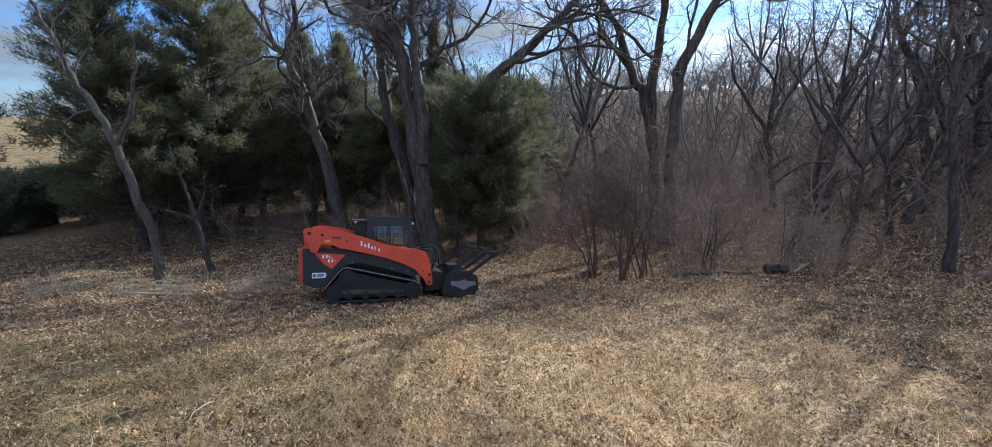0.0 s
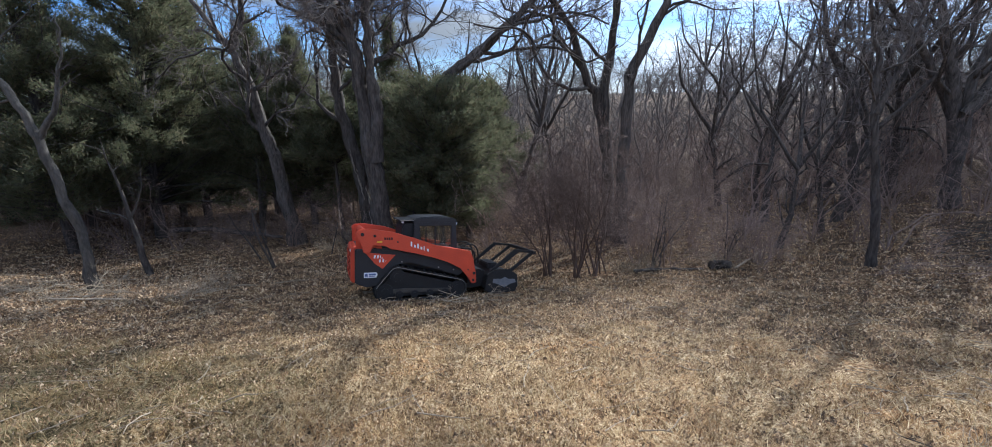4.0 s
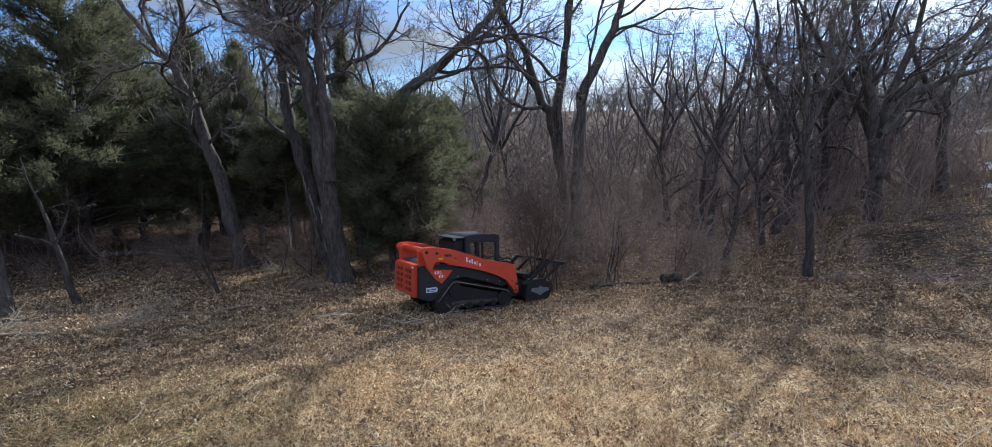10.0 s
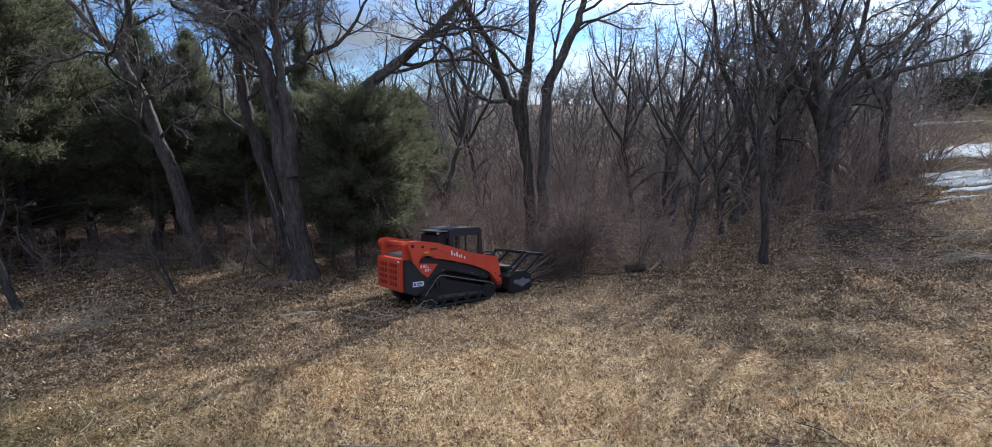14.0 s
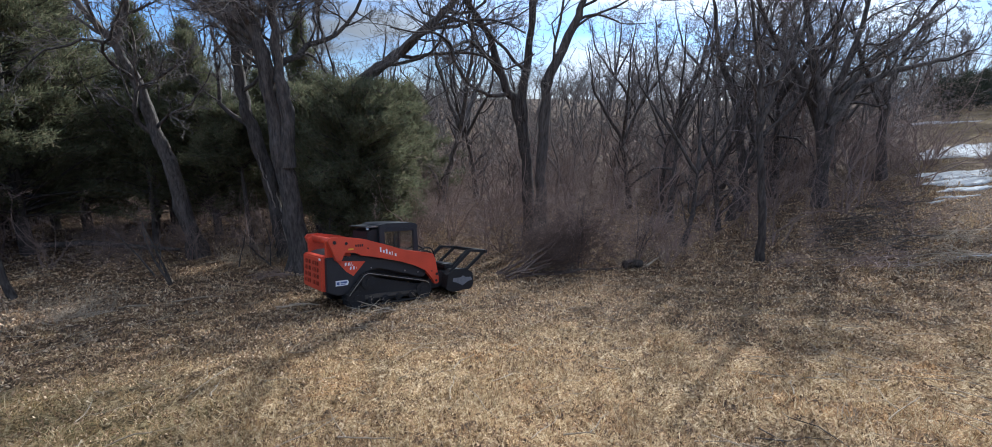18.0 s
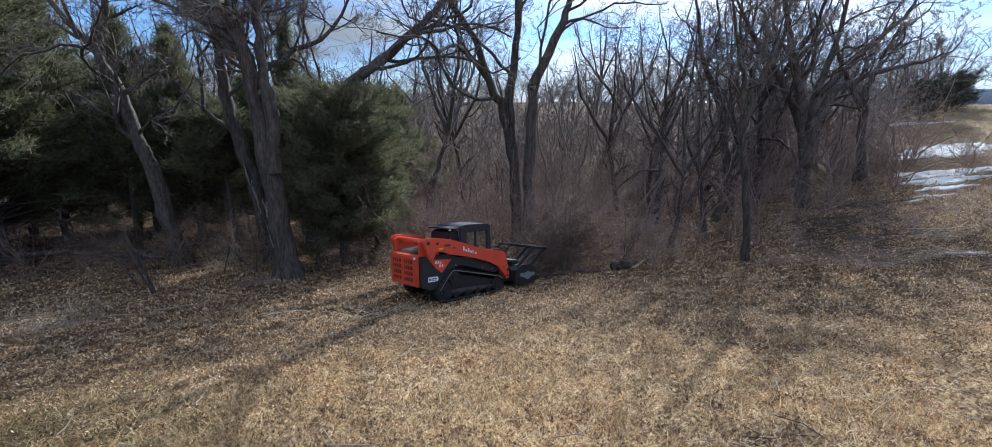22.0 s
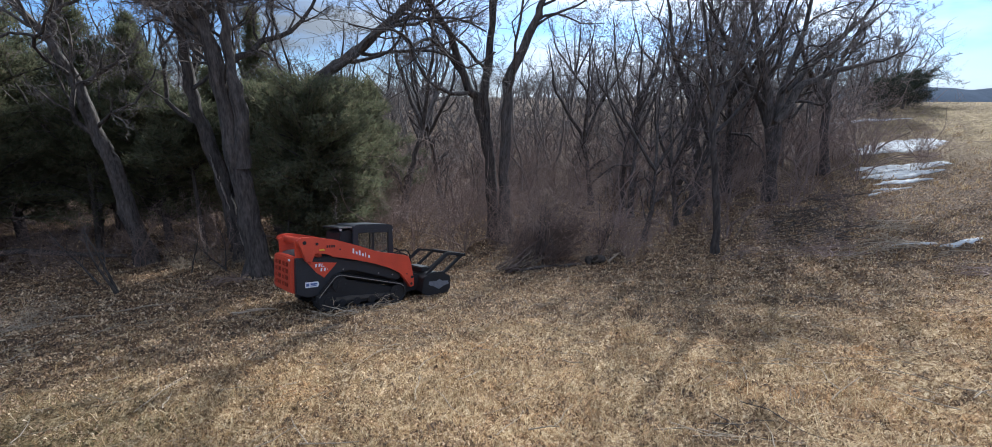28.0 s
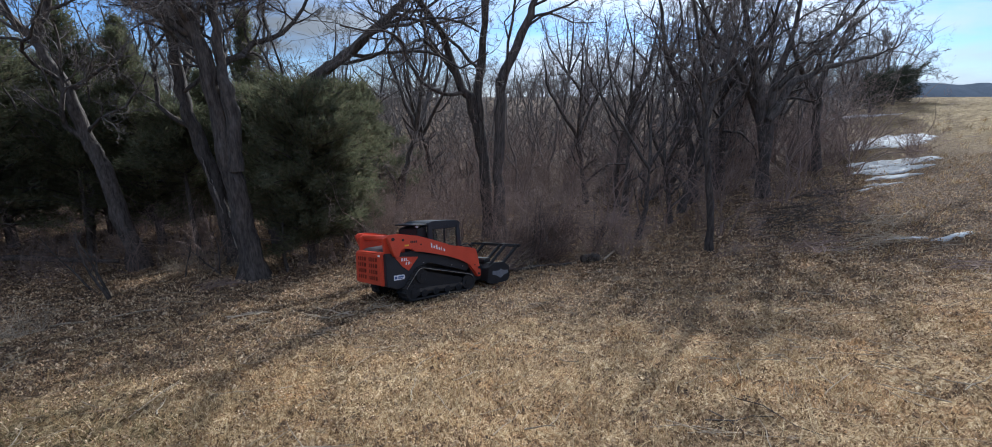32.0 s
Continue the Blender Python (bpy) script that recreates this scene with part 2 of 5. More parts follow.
# ---- mesh helpers ----
class Pile:
    """Collects vertices and faces of many pieces for one mesh."""

    def __init__(self):
        self.v, self.q, self.t, self.n = [], [], [], 0

    def add(self, v, q=None, t=None):
        v = np.asarray(v, dtype=np.float32).reshape(-1, 3)
        if q is not None and len(q):
            self.q.append(np.asarray(q, dtype=np.int32).reshape(-1, 4) + self.n)
        if t is not None and len(t):
            self.t.append(np.asarray(t, dtype=np.int32).reshape(-1, 3) + self.n)
        self.v.append(v)
        self.n += len(v)

    def mesh(self, name, mat, smooth=False):
        me = bpy.data.meshes.new(name)
        v = np.concatenate(self.v) if self.v else np.zeros((0, 3), np.float32)
        q = np.concatenate(self.q) if self.q else np.zeros((0, 4), np.int32)
        t = np.concatenate(self.t) if self.t else np.zeros((0, 3), np.int32)
        me.vertices.add(len(v))
        me.vertices.foreach_set("co", v.ravel())
        me.loops.add(q.size + t.size)
        me.loops.foreach_set("vertex_index", np.concatenate([q.ravel(), t.ravel()]))
        me.polygons.add(len(q) + len(t))
        me.polygons.foreach_set("loop_start", np.concatenate([np.arange(len(q)) * 4, q.size + np.arange(len(t)) * 3]).astype(np.int32))
        if smooth:
            me.polygons.foreach_set("use_smooth", np.ones(len(q) + len(t), dtype=bool))
        me.materials.append(mat)
        me.update(calc_edges=True)
        me.validate()
        return me


def tube(pile, pts, radii, sides=5, rough=None):
    """A tapered tube along a line of points; rough is a random generator for furrowed bark."""
    pts, radii = np.asarray(pts, float), np.asarray(radii, float)
    k = len(pts)
    d = np.gradient(pts, axis=0)
    d /= np.linalg.norm(d, axis=1)[:, None] + 1e-9
    ref = np.array([0.0, 0.0, 1.0]) if abs(d[:, 2].mean()) < 0.8 else np.array([1.0, 0.0, 0.0])
    a = np.cross(d, ref)
    a /= np.linalg.norm(a, axis=1)[:, None] + 1e-9
    b = np.cross(d, a)
    w = np.arange(sides) * 2 * pi / sides
    ring = a[:, None, :] * np.cos(w)[None, :, None] + b[:, None, :] * np.sin(w)[None, :, None]
    girth = np.repeat(radii[:, None], sides, 1)
    if rough is not None:
        girth = girth * (1 + rough.normal(0, 0.05, (1, sides)) + rough.normal(0, 0.06, (k, sides)))
    v = pts[:, None, :] + ring * girth[:, :, None]
    i = np.arange(k - 1)[:, None] * sides
    j = np.arange(sides)[None, :]
    jn = (j + 1) % sides
    q = np.stack([i + j, i + jn, i + sides + jn, i + sides + j], -1).reshape(-1, 4)
    pile.add(v.reshape(-1, 3), q)


def wander(p, d, length, n, rng, bend=0.2, lift=0.0):
    """A line that starts at p along d and strays."""
    pts = [np.array(p, float)]
    d = np.array(d, float)
    d /= np.linalg.norm(d)
    for _ in range(n):
        d = d + rng.normal(0, bend, 3) + np.array([0, 0, lift])
        d /= np.linalg.norm(d)
        pts.append(pts[-1] + d * length / n)
    return np.array(pts)


def sprout(limbs, twigs, line, r0, r1, rng, level, spread=0.9, lift=0.06, count=6, start=0.3, twig_r=0.012, reach=0.55, levels=4, own=None, thick=0.45):
    """Branches off a line, and branches off those, down to twigs."""
    total = np.linalg.norm(np.diff(line, axis=0), axis=1).sum()
    n = len(line) - 1
    for c in range(count):
        f = start + (1 - start) * (c + rng.random()) / count
        x = f * n
        i = min(int(x), n - 1)
        p = line[i] + (line[i + 1] - line[i]) * (x - i)
        d = line[i + 1] - line[i]
        d = d / (np.linalg.norm(d) + 1e-9)
        side = rng.normal(0, 1, 3)
        side -= d * side.dot(d)
        side /= np.linalg.norm(side) + 1e-9
        a = spread * (0.7 + 0.5 * rng.random())
        nd = d * cos(a) + side * sin(a)
        r = (r0 + (r1 - r0) * f) * ((thick if level > 1 else thick * 0.75) + 0.2 * rng.random())
        ln = total * reach * (0.6 + 0.6 * rng.random()) * (1.15 - 0.5 * f)
        r = max(r, twig_r * 0.6)
        seg = max(3, min(10, int(ln / 0.33)))
        pl = wander(p, nd, ln, seg, rng, 0.30, lift)
        pile = twigs
        if r > 0.03:
            if limbs is None:
                own.append(Pile())
            pile = own[-1] if limbs is None else limbs
        tube(pile, pl, np.linspace(r, max(r * 0.3, twig_r * 0.35), seg + 1), 5 if r > 0.03 else 3)
        if level + 1 < levels:
            sprout(pile if pile is not twigs else twigs, twigs, pl, r, r * 0.3, rng, level + 1, spread, lift, max(3, count - 1), 0.25, twig_r, reach, levels, None, thick)


def part(name, pile_or_mesh, mat, parent, label="", smooth=False):
    me = pile_or_mesh if isinstance(pile_or_mesh, bpy.types.Mesh) else pile_or_mesh.mesh(name, mat, smooth)
    ob = new(name, me)
    ob.parent = parent
    return tagged(ob, label)


def thing(name, label, category, group="", kind="", at=(0, 0, 0)):
    ob = new(name)
    ob.empty_display_size = 0.1
    ob.location = at
    return tagged(ob, label, category, group, kind)


def soft(v, lo, hi):
    f = np.clip((v - lo) / (hi - lo), 0, 1)
    return f * f * (3 - 2 * f)


# ---- the lie of the land: a hillside that falls to a wooded draw and rises beyond ----
def land(x, y, rough=True):
    x, y = np.asarray(x, float), np.asarray(y, float)
    yy = np.minimum(y, 24.7)
    z = -1.535 - 0.423 * yy + 0.00856 * yy * yy - 0.043 * 25 * np.tanh(x / 25)
    d = np.maximum(y - 24.7, 0)
    z = z + 0.2 * (np.sqrt(d * d + 225) - 15)
    e = np.maximum(x - 5, 0)
    z = z + np.where(e < 15, 0.0125 * e ** 1.9, 0.0125 * 15 ** 1.9 + 0.27 * (e - 15))
    k, cap = 0.6, 0.4
    z = -np.log(np.exp(-np.minimum(z, 300) * k) + np.exp(-cap * k)) / k
    away = np.hypot(x, y)
    z = z - 1.0 * soft(away, 42, 80) - 0.012 * np.maximum(away - 80, 0)
    if rough:
        z = z + 0.026 * np.sin(2.1 * x + 1.3 * np.sin(1.7 * y)) + 0.022 * np.sin(1.9 * y + 1.1 * np.sin(1.3 * x)) + 0.015 * np.sin(5.3 * x + 2 * np.sin(4.1 * y)) + 0.015 * np.sin(6.1 * y + 2 * np.sin(3.7 * x)) + 0.011 * np.sin(11.3 * x + 2.3 * np.sin(9.1 * y)) + 0.011 * np.sin(12.7 * y + 2.1 * np.sin(8.3 * x))
    return z


def ripple(x, y):
    return np.sin(1.9 * x + 1.5 * np.sin(1.3 * y)) + np.sin(1.6 * y + 1.7 * np.sin(1.1 * x)) + 0.6 * np.sin(4.3 * x + 2 * np.sin(3.1 * y)) + 0.6 * np.sin(3.9 * y + 2 * np.sin(3.7 * x))


def litter(x, y):
    """Where the mown grass gives way to leaves and mulch."""
    edge = np.interp(x, [-30, -12.5, -9, -6.5, -2.9, 0.7, 1.6, 4, 5.2, 5.7, 6.2, 9.1, 11.2, 40], [8.4, 8.4, 7.6, 7.2, 7.0, 7.7, 8.2, 7.6, 6.4, 5.4, 4.8, 4.8, 4.4, 2])
    f = soft(y - edge + 0.55 * ripple(x, y), -1.0, 1.8)
    thin = soft(x, 5, 8) * soft(16 - x, 0, 4) * soft(ripple(x * 1.3, y * 0.8), -0.4, 1.4) * soft(14 - y, 0, 3)
    f = f * (1 - 0.25 * thin)
    # under the near sticks, a dark patch painted in for a shaded gap
    dark = np.exp(-((x - 3.25) / 0.6) ** 2 - ((y - 2.85) / 0.35) ** 2)
    return np.clip(np.maximum(f, dark), 0, 1)


def open_field(x, y):
    east = soft(x - 1.5 * y, -3.0, 2.5) * soft(x, 22, 36)
    west = soft(-x + 0.3 * y, 27, 36) * soft(y, 5, 25)
    return np.maximum(np.maximum(east, west), soft(np.hypot(x, y), 150, 250))


# olive grass whose dark tone also stands in for dimmer light on the left
def dim_olive_patch(x, y):
    return 0.65 * soft(6.3 - np.hypot((x + 6.4) * 0.85, y - 4.6) + 0.4 * ripple(x, y), 1.0, 4.2)


def build_ground():
    az = np.radians(np.concatenate([np.arange(-65, 85, 0.4), np.arange(85, 295, 3)]))
    r = [0.0, 0.05]
    while r[-1] < 3000:
        r.append(r[-1] + max(0.12, r[-1] * 0.02 if r[-1] < 60 else r[-1] * 0.08))
    r = np.array(r[1:])
    A, R = np.meshgrid(az, r)
    x, y = np.sin(A) * R, np.cos(A) * R
    lumps = np.random.default_rng(3).normal(0, 0.03, x.shape) * np.clip((24 - R) / 10, 0, 1) * np.clip((R - 1.2) / 3, 0, 1)
    v = np.stack([x, y, land(x, y) + lumps], -1).reshape(-1, 3)
    na = len(az)
    i, j = np.meshgrid(np.arange(len(r) - 1), np.arange(na), indexing="ij")
    jn = (j + 1) % na
    q = np.stack([i * na + j, i * na + jn, (i + 1) * na + jn, (i + 1) * na + j], -1).reshape(-1, 4)
    q = q[:, ::-1]
    p = Pile()
    p.add(np.concatenate([v, [[0, 0, float(land(0, 0))]]]), q, [[j, (j + 1) % na, len(v)] for j in range(na)][::1])
    me = p.mesh("ground", GROUND, True)
    cx, cy = p.v[0][:, 0].astype(float), p.v[0][:, 1].astype(float)
    for name, fn in (("litter", litter), ("field", open_field), ("green", dim_olive_patch)):
        at = me.attributes.new(name, "FLOAT", "POINT")
        at.data.foreach_set("value", fn(cx, cy).astype(np.float32))
    tagged(new("ground", me), "hillside of dry mown grass falling to leaf-strewn woods", "ground", kind="structure")


build_ground()


# ---- trees ----
def tree(name, label, stems, seed, group="bare trees", bark=None, count=9, levels=5, twig_r=0.013, reach=0.5, spread=0.8, start=0.35, category="tree", sides=13, split=True, thick=0.42):
    """A bare tree. stems: lists of points with the radius at the foot and at the end; the first one is the trunk."""
    rng = np.random.default_rng(seed)
    base = Vector(stems[0][0][0])
    root = thing(name, label, category, group, at=base)
    crown, trunk, own = Pile(), Pile(), []
    for s, (pts, r0, r1) in enumerate(stems):
        pts = np.array(pts, float) - np.array(base)
        line = []
        for a, b in zip(pts[:-1], pts[1:]):
            for f in (0, 0.2, 0.4, 0.6, 0.8):
                line.append(a + (b - a) * f + rng.normal(0, 0.03, 3) * (f > 0))
        line.append(pts[-1])
        line = np.array(line)
        rad = (r1 * 0.5 + (r0 - r1 * 0.5) * (1 - np.linspace(0, 1, len(line))) ** 0.85) * (1 + rng.normal(0, 0.05, len(line)))
        if s == 0:
            rad[0] *= 1.5
            rad[1] *= 1.15
            line[0, 2] -= 0.25
        tube(trunk, line, rad, sides, rng)
        sprout(trunk if not split else None, crown, line, r0, r1, rng, 1, spread, 0.09, count, start, twig_r, reach, levels, own, thick)
    part("trunk", trunk, bark or BARK, root, smooth=True)
    for pile in own:
        part("limb", pile, bark or BARK, root, smooth=True)
    tagged(part("crown", crown, TWIG_DARK if split else TWIG, root), kind="stuff")
    return root


def grown(x, y, height, r, seed, lean=(0, 0), forks=2, **kw):
    """Stems for a tree that is not seen closely."""
    rng = np.random.default_rng(seed)
    z = float(land(x, y))
    top = np.array([x + lean[0], y + lean[1], z + height * 0.38])
    foot = np.array([x, y, z])
    stems = [([foot, foot + (top - foot) * 0.5 + rng.normal(0, 0.12, 3), top], r, r * 0.7)]
    for k in range(forks):
        a = 6.28 * (k + 0.7 * rng.random()) / forks
        o = np.array([cos(a), sin(a), 0]) * height * (0.12 + 0.20 * rng.random())
        end = top + o + np.array([0, 0, height * 0.5])
        stems.append(([top, top + (end - top) * 0.5 + o * 0.25, end], r * 0.55, r * 0.15))
    return stems


tree("oak_tree", "stout grey oak with two stems at the wood's edge",
     [([(-2.72, 16.9, -6.05), (-2.86, 16.9, -3.11), (-3.02, 16.9, -1.33), (-3.22, 16.9, 1.21), (-3.71, 16.9, 2.58), (-4.4, 17.2, 5.6)], 0.37, 0.15),
      ([(-2.77, 16.8, -2.4), (-2.62, 16.8, -0.81), (-2.74, 16.8, 0.71), (-2.74, 16.9, 2.64), (-2.3, 16.9, 6.5)], 0.25, 0.13)], 11, start=0.42, count=11, spread=0.7)
TORN_OAK = tree("oak_tree", "oak with pale torn bark beside the stout oak",
     [([(-3.66, 19.5, -6.4), (-3.7, 19.5, -5.72), (-3.81, 19.5, -3.89), (-4.14, 19.5, -2.27), (-4.45, 19.5, -0.92), (-4.53, 19.5, 0.78), (-4.6, 19.5, 2.22), (-5.21, 19.5, 2.92), (-6.8, 19.6, 5.5)], 0.33, 0.11)], 12, start=0.45, count=9, spread=0.7)
TORN = material("pale_torn_wood", (0.30, 0.255, 0.21), 0.9, scale=9, fine=25, spread=0.6, bump=0.5, specular=0.1, stretch=0.25)
tear_rng = np.random.default_rng(121)
for x, z0, z1, w in ((-3.47, -5.9, -4.75, 0.055), (-3.55, -4.7, -3.7, 0.045), (-3.80, -4.3, -3.0, 0.04), (-4.05, -3.2, -2.2, 0.03)):
    strip = Pile()
    zs = np.linspace(z0, z1, 9)
    xs = x - 0.16 * (zs - z0) + tear_rng.normal(0, 0.015, 9)
    tube(strip, np.stack([xs + 3.66, np.full(9, -0.27) + tear_rng.normal(0, 0.02, 9), zs + 6.4], -1), w * (0.35 + tear_rng.random(9)) * np.sin(np.linspace(0.35, 2.9, 9)), 6, tear_rng)
    part("torn_strip", strip, TORN, TORN_OAK, "pale torn strip of wood")
tree("oak_tree", "leaning forked oak before the cedars",
     [([(-6.95, 20.00, -6.31), (-7.25, 20.00, -4.25), (-7.42, 20.00, -2.41), (-7.70, 20.00, -1.36), (-8.01, 20.00, 0.44), (-8.48, 20.00, 1.69), (-9.13, 20.00, 2.58), (-10.43, 20.00, 4.78)], 0.30, 0.09),
      ([(-8.48, 20.00, 1.69), (-7.90, 20.00, 2.83), (-7.74, 20.17, 5.65)], 0.18, 0.07)], 13, start=0.35, count=10, reach=0.4, spread=0.8)
tree("leaning_tree", "slim leaning forked tree with smooth grey bark",
     [([(-10.07, 13, -5.26), (-10.22, 13, -3.08), (-10.54, 13, -1.09), (-10.89, 13, -0.06), (-11.22, 13, 0.61), (-11.45, 13, 1.56), (-11.8, 13, 2.63), (-12.4, 13, 4.3)], 0.135, 0.04),
      ([(-10.54, 13, -1.09), (-10.03, 13, -0.42), (-9.78, 13, 0.23), (-9.53, 13, 0.87), (-9.4, 13, 1.9)], 0.075, 0.02)], 14, bark=BARK_DIMMED, count=8, levels=4, start=0.4, reach=0.22, twig_r=0.006)
# topmost limbs of the next three oaks: unseen, added to shade the left slope
tree("oak_tree", "oak with a long limb leaning over the thicket",
     [([(-2.13, 21, -6.6), (-2.1, 21, -4.66), (-1.48, 21, -2.06), (-0.4, 21, 0.43), (0.63, 21, 1.17), (2.48, 21, 2.68), (3.56, 21, 3.69), (5.5, 21, 6), (6.5, 21, 8)], 0.34, 0.08),
      ([(4.5, 21, 4.85), (3.4, 20, 6.6), (1.6, 19, 8.6)], 0.12, 0.04)], 15, start=0.3, count=10, reach=0.42)
tree("oak_tree", "clump of dark forked oaks behind the thicket",
     [([(7.15, 21, -6.9), (6.94, 21, -2.94), (6.32, 21, -0.2), (5.89, 21, 0.13), (5.17, 21, 2.29), (4.09, 21, 3.72), (3, 21, 6), (2.2, 21, 9)], 0.27, 0.07),
      ([(6.94, 21, -2.94), (6.68, 21, -0.2), (7.07, 21, 3.9), (7.2, 21, 7), (7.4, 21, 10)], 0.22, 0.07),
      ([(7.15, 21, 6), (5.8, 20, 7.8), (4.3, 19, 9.4)], 0.12, 0.04),
      ([(7.25, 21, 7.6), (8.8, 20, 9.4), (10.6, 19.4, 10.8)], 0.11, 0.04)], 16, start=0.3, count=8)
tree("oak_tree", "dark oak leaning out of a clump",
     [([(7.38, 20, -6.6), (7.31, 20, -2.83), (7.36, 20, 0.47), (8.59, 20, 2.93), (8.93, 20, 3.85), (9.6, 20, 7), (9.8, 20, 9.5)], 0.28, 0.07),
      ([(9.2, 20, 5.2), (10.6, 19.4, 7.0), (12.4, 18.8, 8.6)], 0.12, 0.04)], 17, start=0.3, count=8)
tree("oak_tree", "wide-crowned oak of several stems at the end of the wood",
     [([(20.02, 16.80, -5.06), (19.23, 16.80, -1.45), (18.41, 16.80, 0.78), (17.51, 16.80, 2.83), (16.57, 16.80, 5.41)], 0.30, 0.07),
      ([(19.48, 16.60, -2.90), (19.30, 16.60, -0.03), (19.93, 16.60, 2.41), (20.33, 16.60, 5.22)], 0.22, 0.06),
      ([(19.09, 16.40, -1.14), (20.23, 16.40, 0.53), (22.35, 16.40, 1.24), (24.97, 16.40, 1.70), (26.61, 16.40, 2.16)], 0.20, 0.05),
      ([(19.61, 17.20, -1.48), (17.99, 17.20, 0.78), (15.91, 17.20, 2.80), (14.56, 17.20, 4.63)], 0.17, 0.05),
      ([(19.89, 16.90, 0.25), (21.96, 16.90, 2.11), (24.03, 16.90, 3.59), (25.06, 16.90, 5.01)], 0.15, 0.05)], 18, start=0.25, reach=0.42, count=9)
tree("oak_tree", "dark forked oak deep in shade beyond the cut brush",
     [([(18.15, 19.40, -5.58), (17.60, 19.40, -2.88), (16.67, 19.40, -0.08), (15.46, 19.40, 1.92), (14.66, 19.40, 4.82)], 0.25, 0.07),
      ([(16.95, 19.20, -1.28), (17.55, 19.20, 1.69), (17.53, 19.20, 4.47)], 0.15, 0.05)], 21, start=0.3, count=7)
tree("oak_tree", "slim dark oak at the wood's edge",
     [([(12.54, 12.30, -5.44), (12.12, 12.30, -3.13), (11.63, 12.30, -1.02), (11.45, 12.30, 0.54), (10.87, 12.30, 1.98), (10.47, 12.30, 3.49)], 0.125, 0.04),
      ([(11.53, 12.20, -0.81), (12.08, 12.20, 0.92), (12.51, 12.20, 2.59)], 0.075, 0.03)], 19, start=0.45, count=8, reach=0.42)
tree("oak_tree", "oak before the open field",
     [([(24.54, 17.70, -4.04), (23.87, 17.70, -1.58), (23.62, 17.70, 0.30), (24.20, 17.70, 1.81), (24.95, 17.70, 3.31)], 0.25, 0.07),
      ([(23.52, 17.60, -0.47), (21.81, 17.60, 1.45), (20.47, 17.60, 3.61)], 0.14, 0.05)], 20, start=0.3, reach=0.5, count=7)

wood_rng = np.random.default_rng(77)
protos = []
for k in range(5):
    h = (9.5, 11, 12, 10.5, 13)[k]
    st = grown(0, 0, h, 0.15 + 0.02 * k, 200 + k, (wood_rng.normal(0, 0.6), wood_rng.normal(0, 0.6)), 3 + k % 2)
    protos.append(st)
PLACES = []
for k in range(40):
    for _ in range(40):
        a = radians(wood_rng.uniform(-30, 56))
        r = wood_rng.uniform(24, 52)
        x, y = sin(a) * r, cos(a) * r
        if (y > 18 or (x > 15 and y > 12.5)) and all(hypot(x - u, y - w) > 2.2 for u, w in PLACES) and not (x < -25 and y < 60 and a < radians(-40)):
            PLACES.append((x, y))
            break
first = []
for k, (x, y) in enumerate(PLACES):
    m = pose(x, y, float(land(x, y)) - 0.1, 0, 0, wood_rng.uniform(0, 360))
    if k < 5:
        st = [([np.array(p) - np.array([0, 0, float(land(0, 0))]) for p in pts], r0, r1) for pts, r0, r1 in protos[k]]
        ob = tree("bare_tree", "bare grey woodland tree in the draw", st, 300 + k, "woodland trees", levels=5, twig_r=0.015, count=6, start=0.25, reach=0.45, spread=0.9, sides=6, split=False)
        ob.matrix_basis = m
        first.append(ob)
    else:
        copy_thing(first[k % 5], m @ Matrix.Scale(wood_rng.uniform(0.75, 1.15), 4))


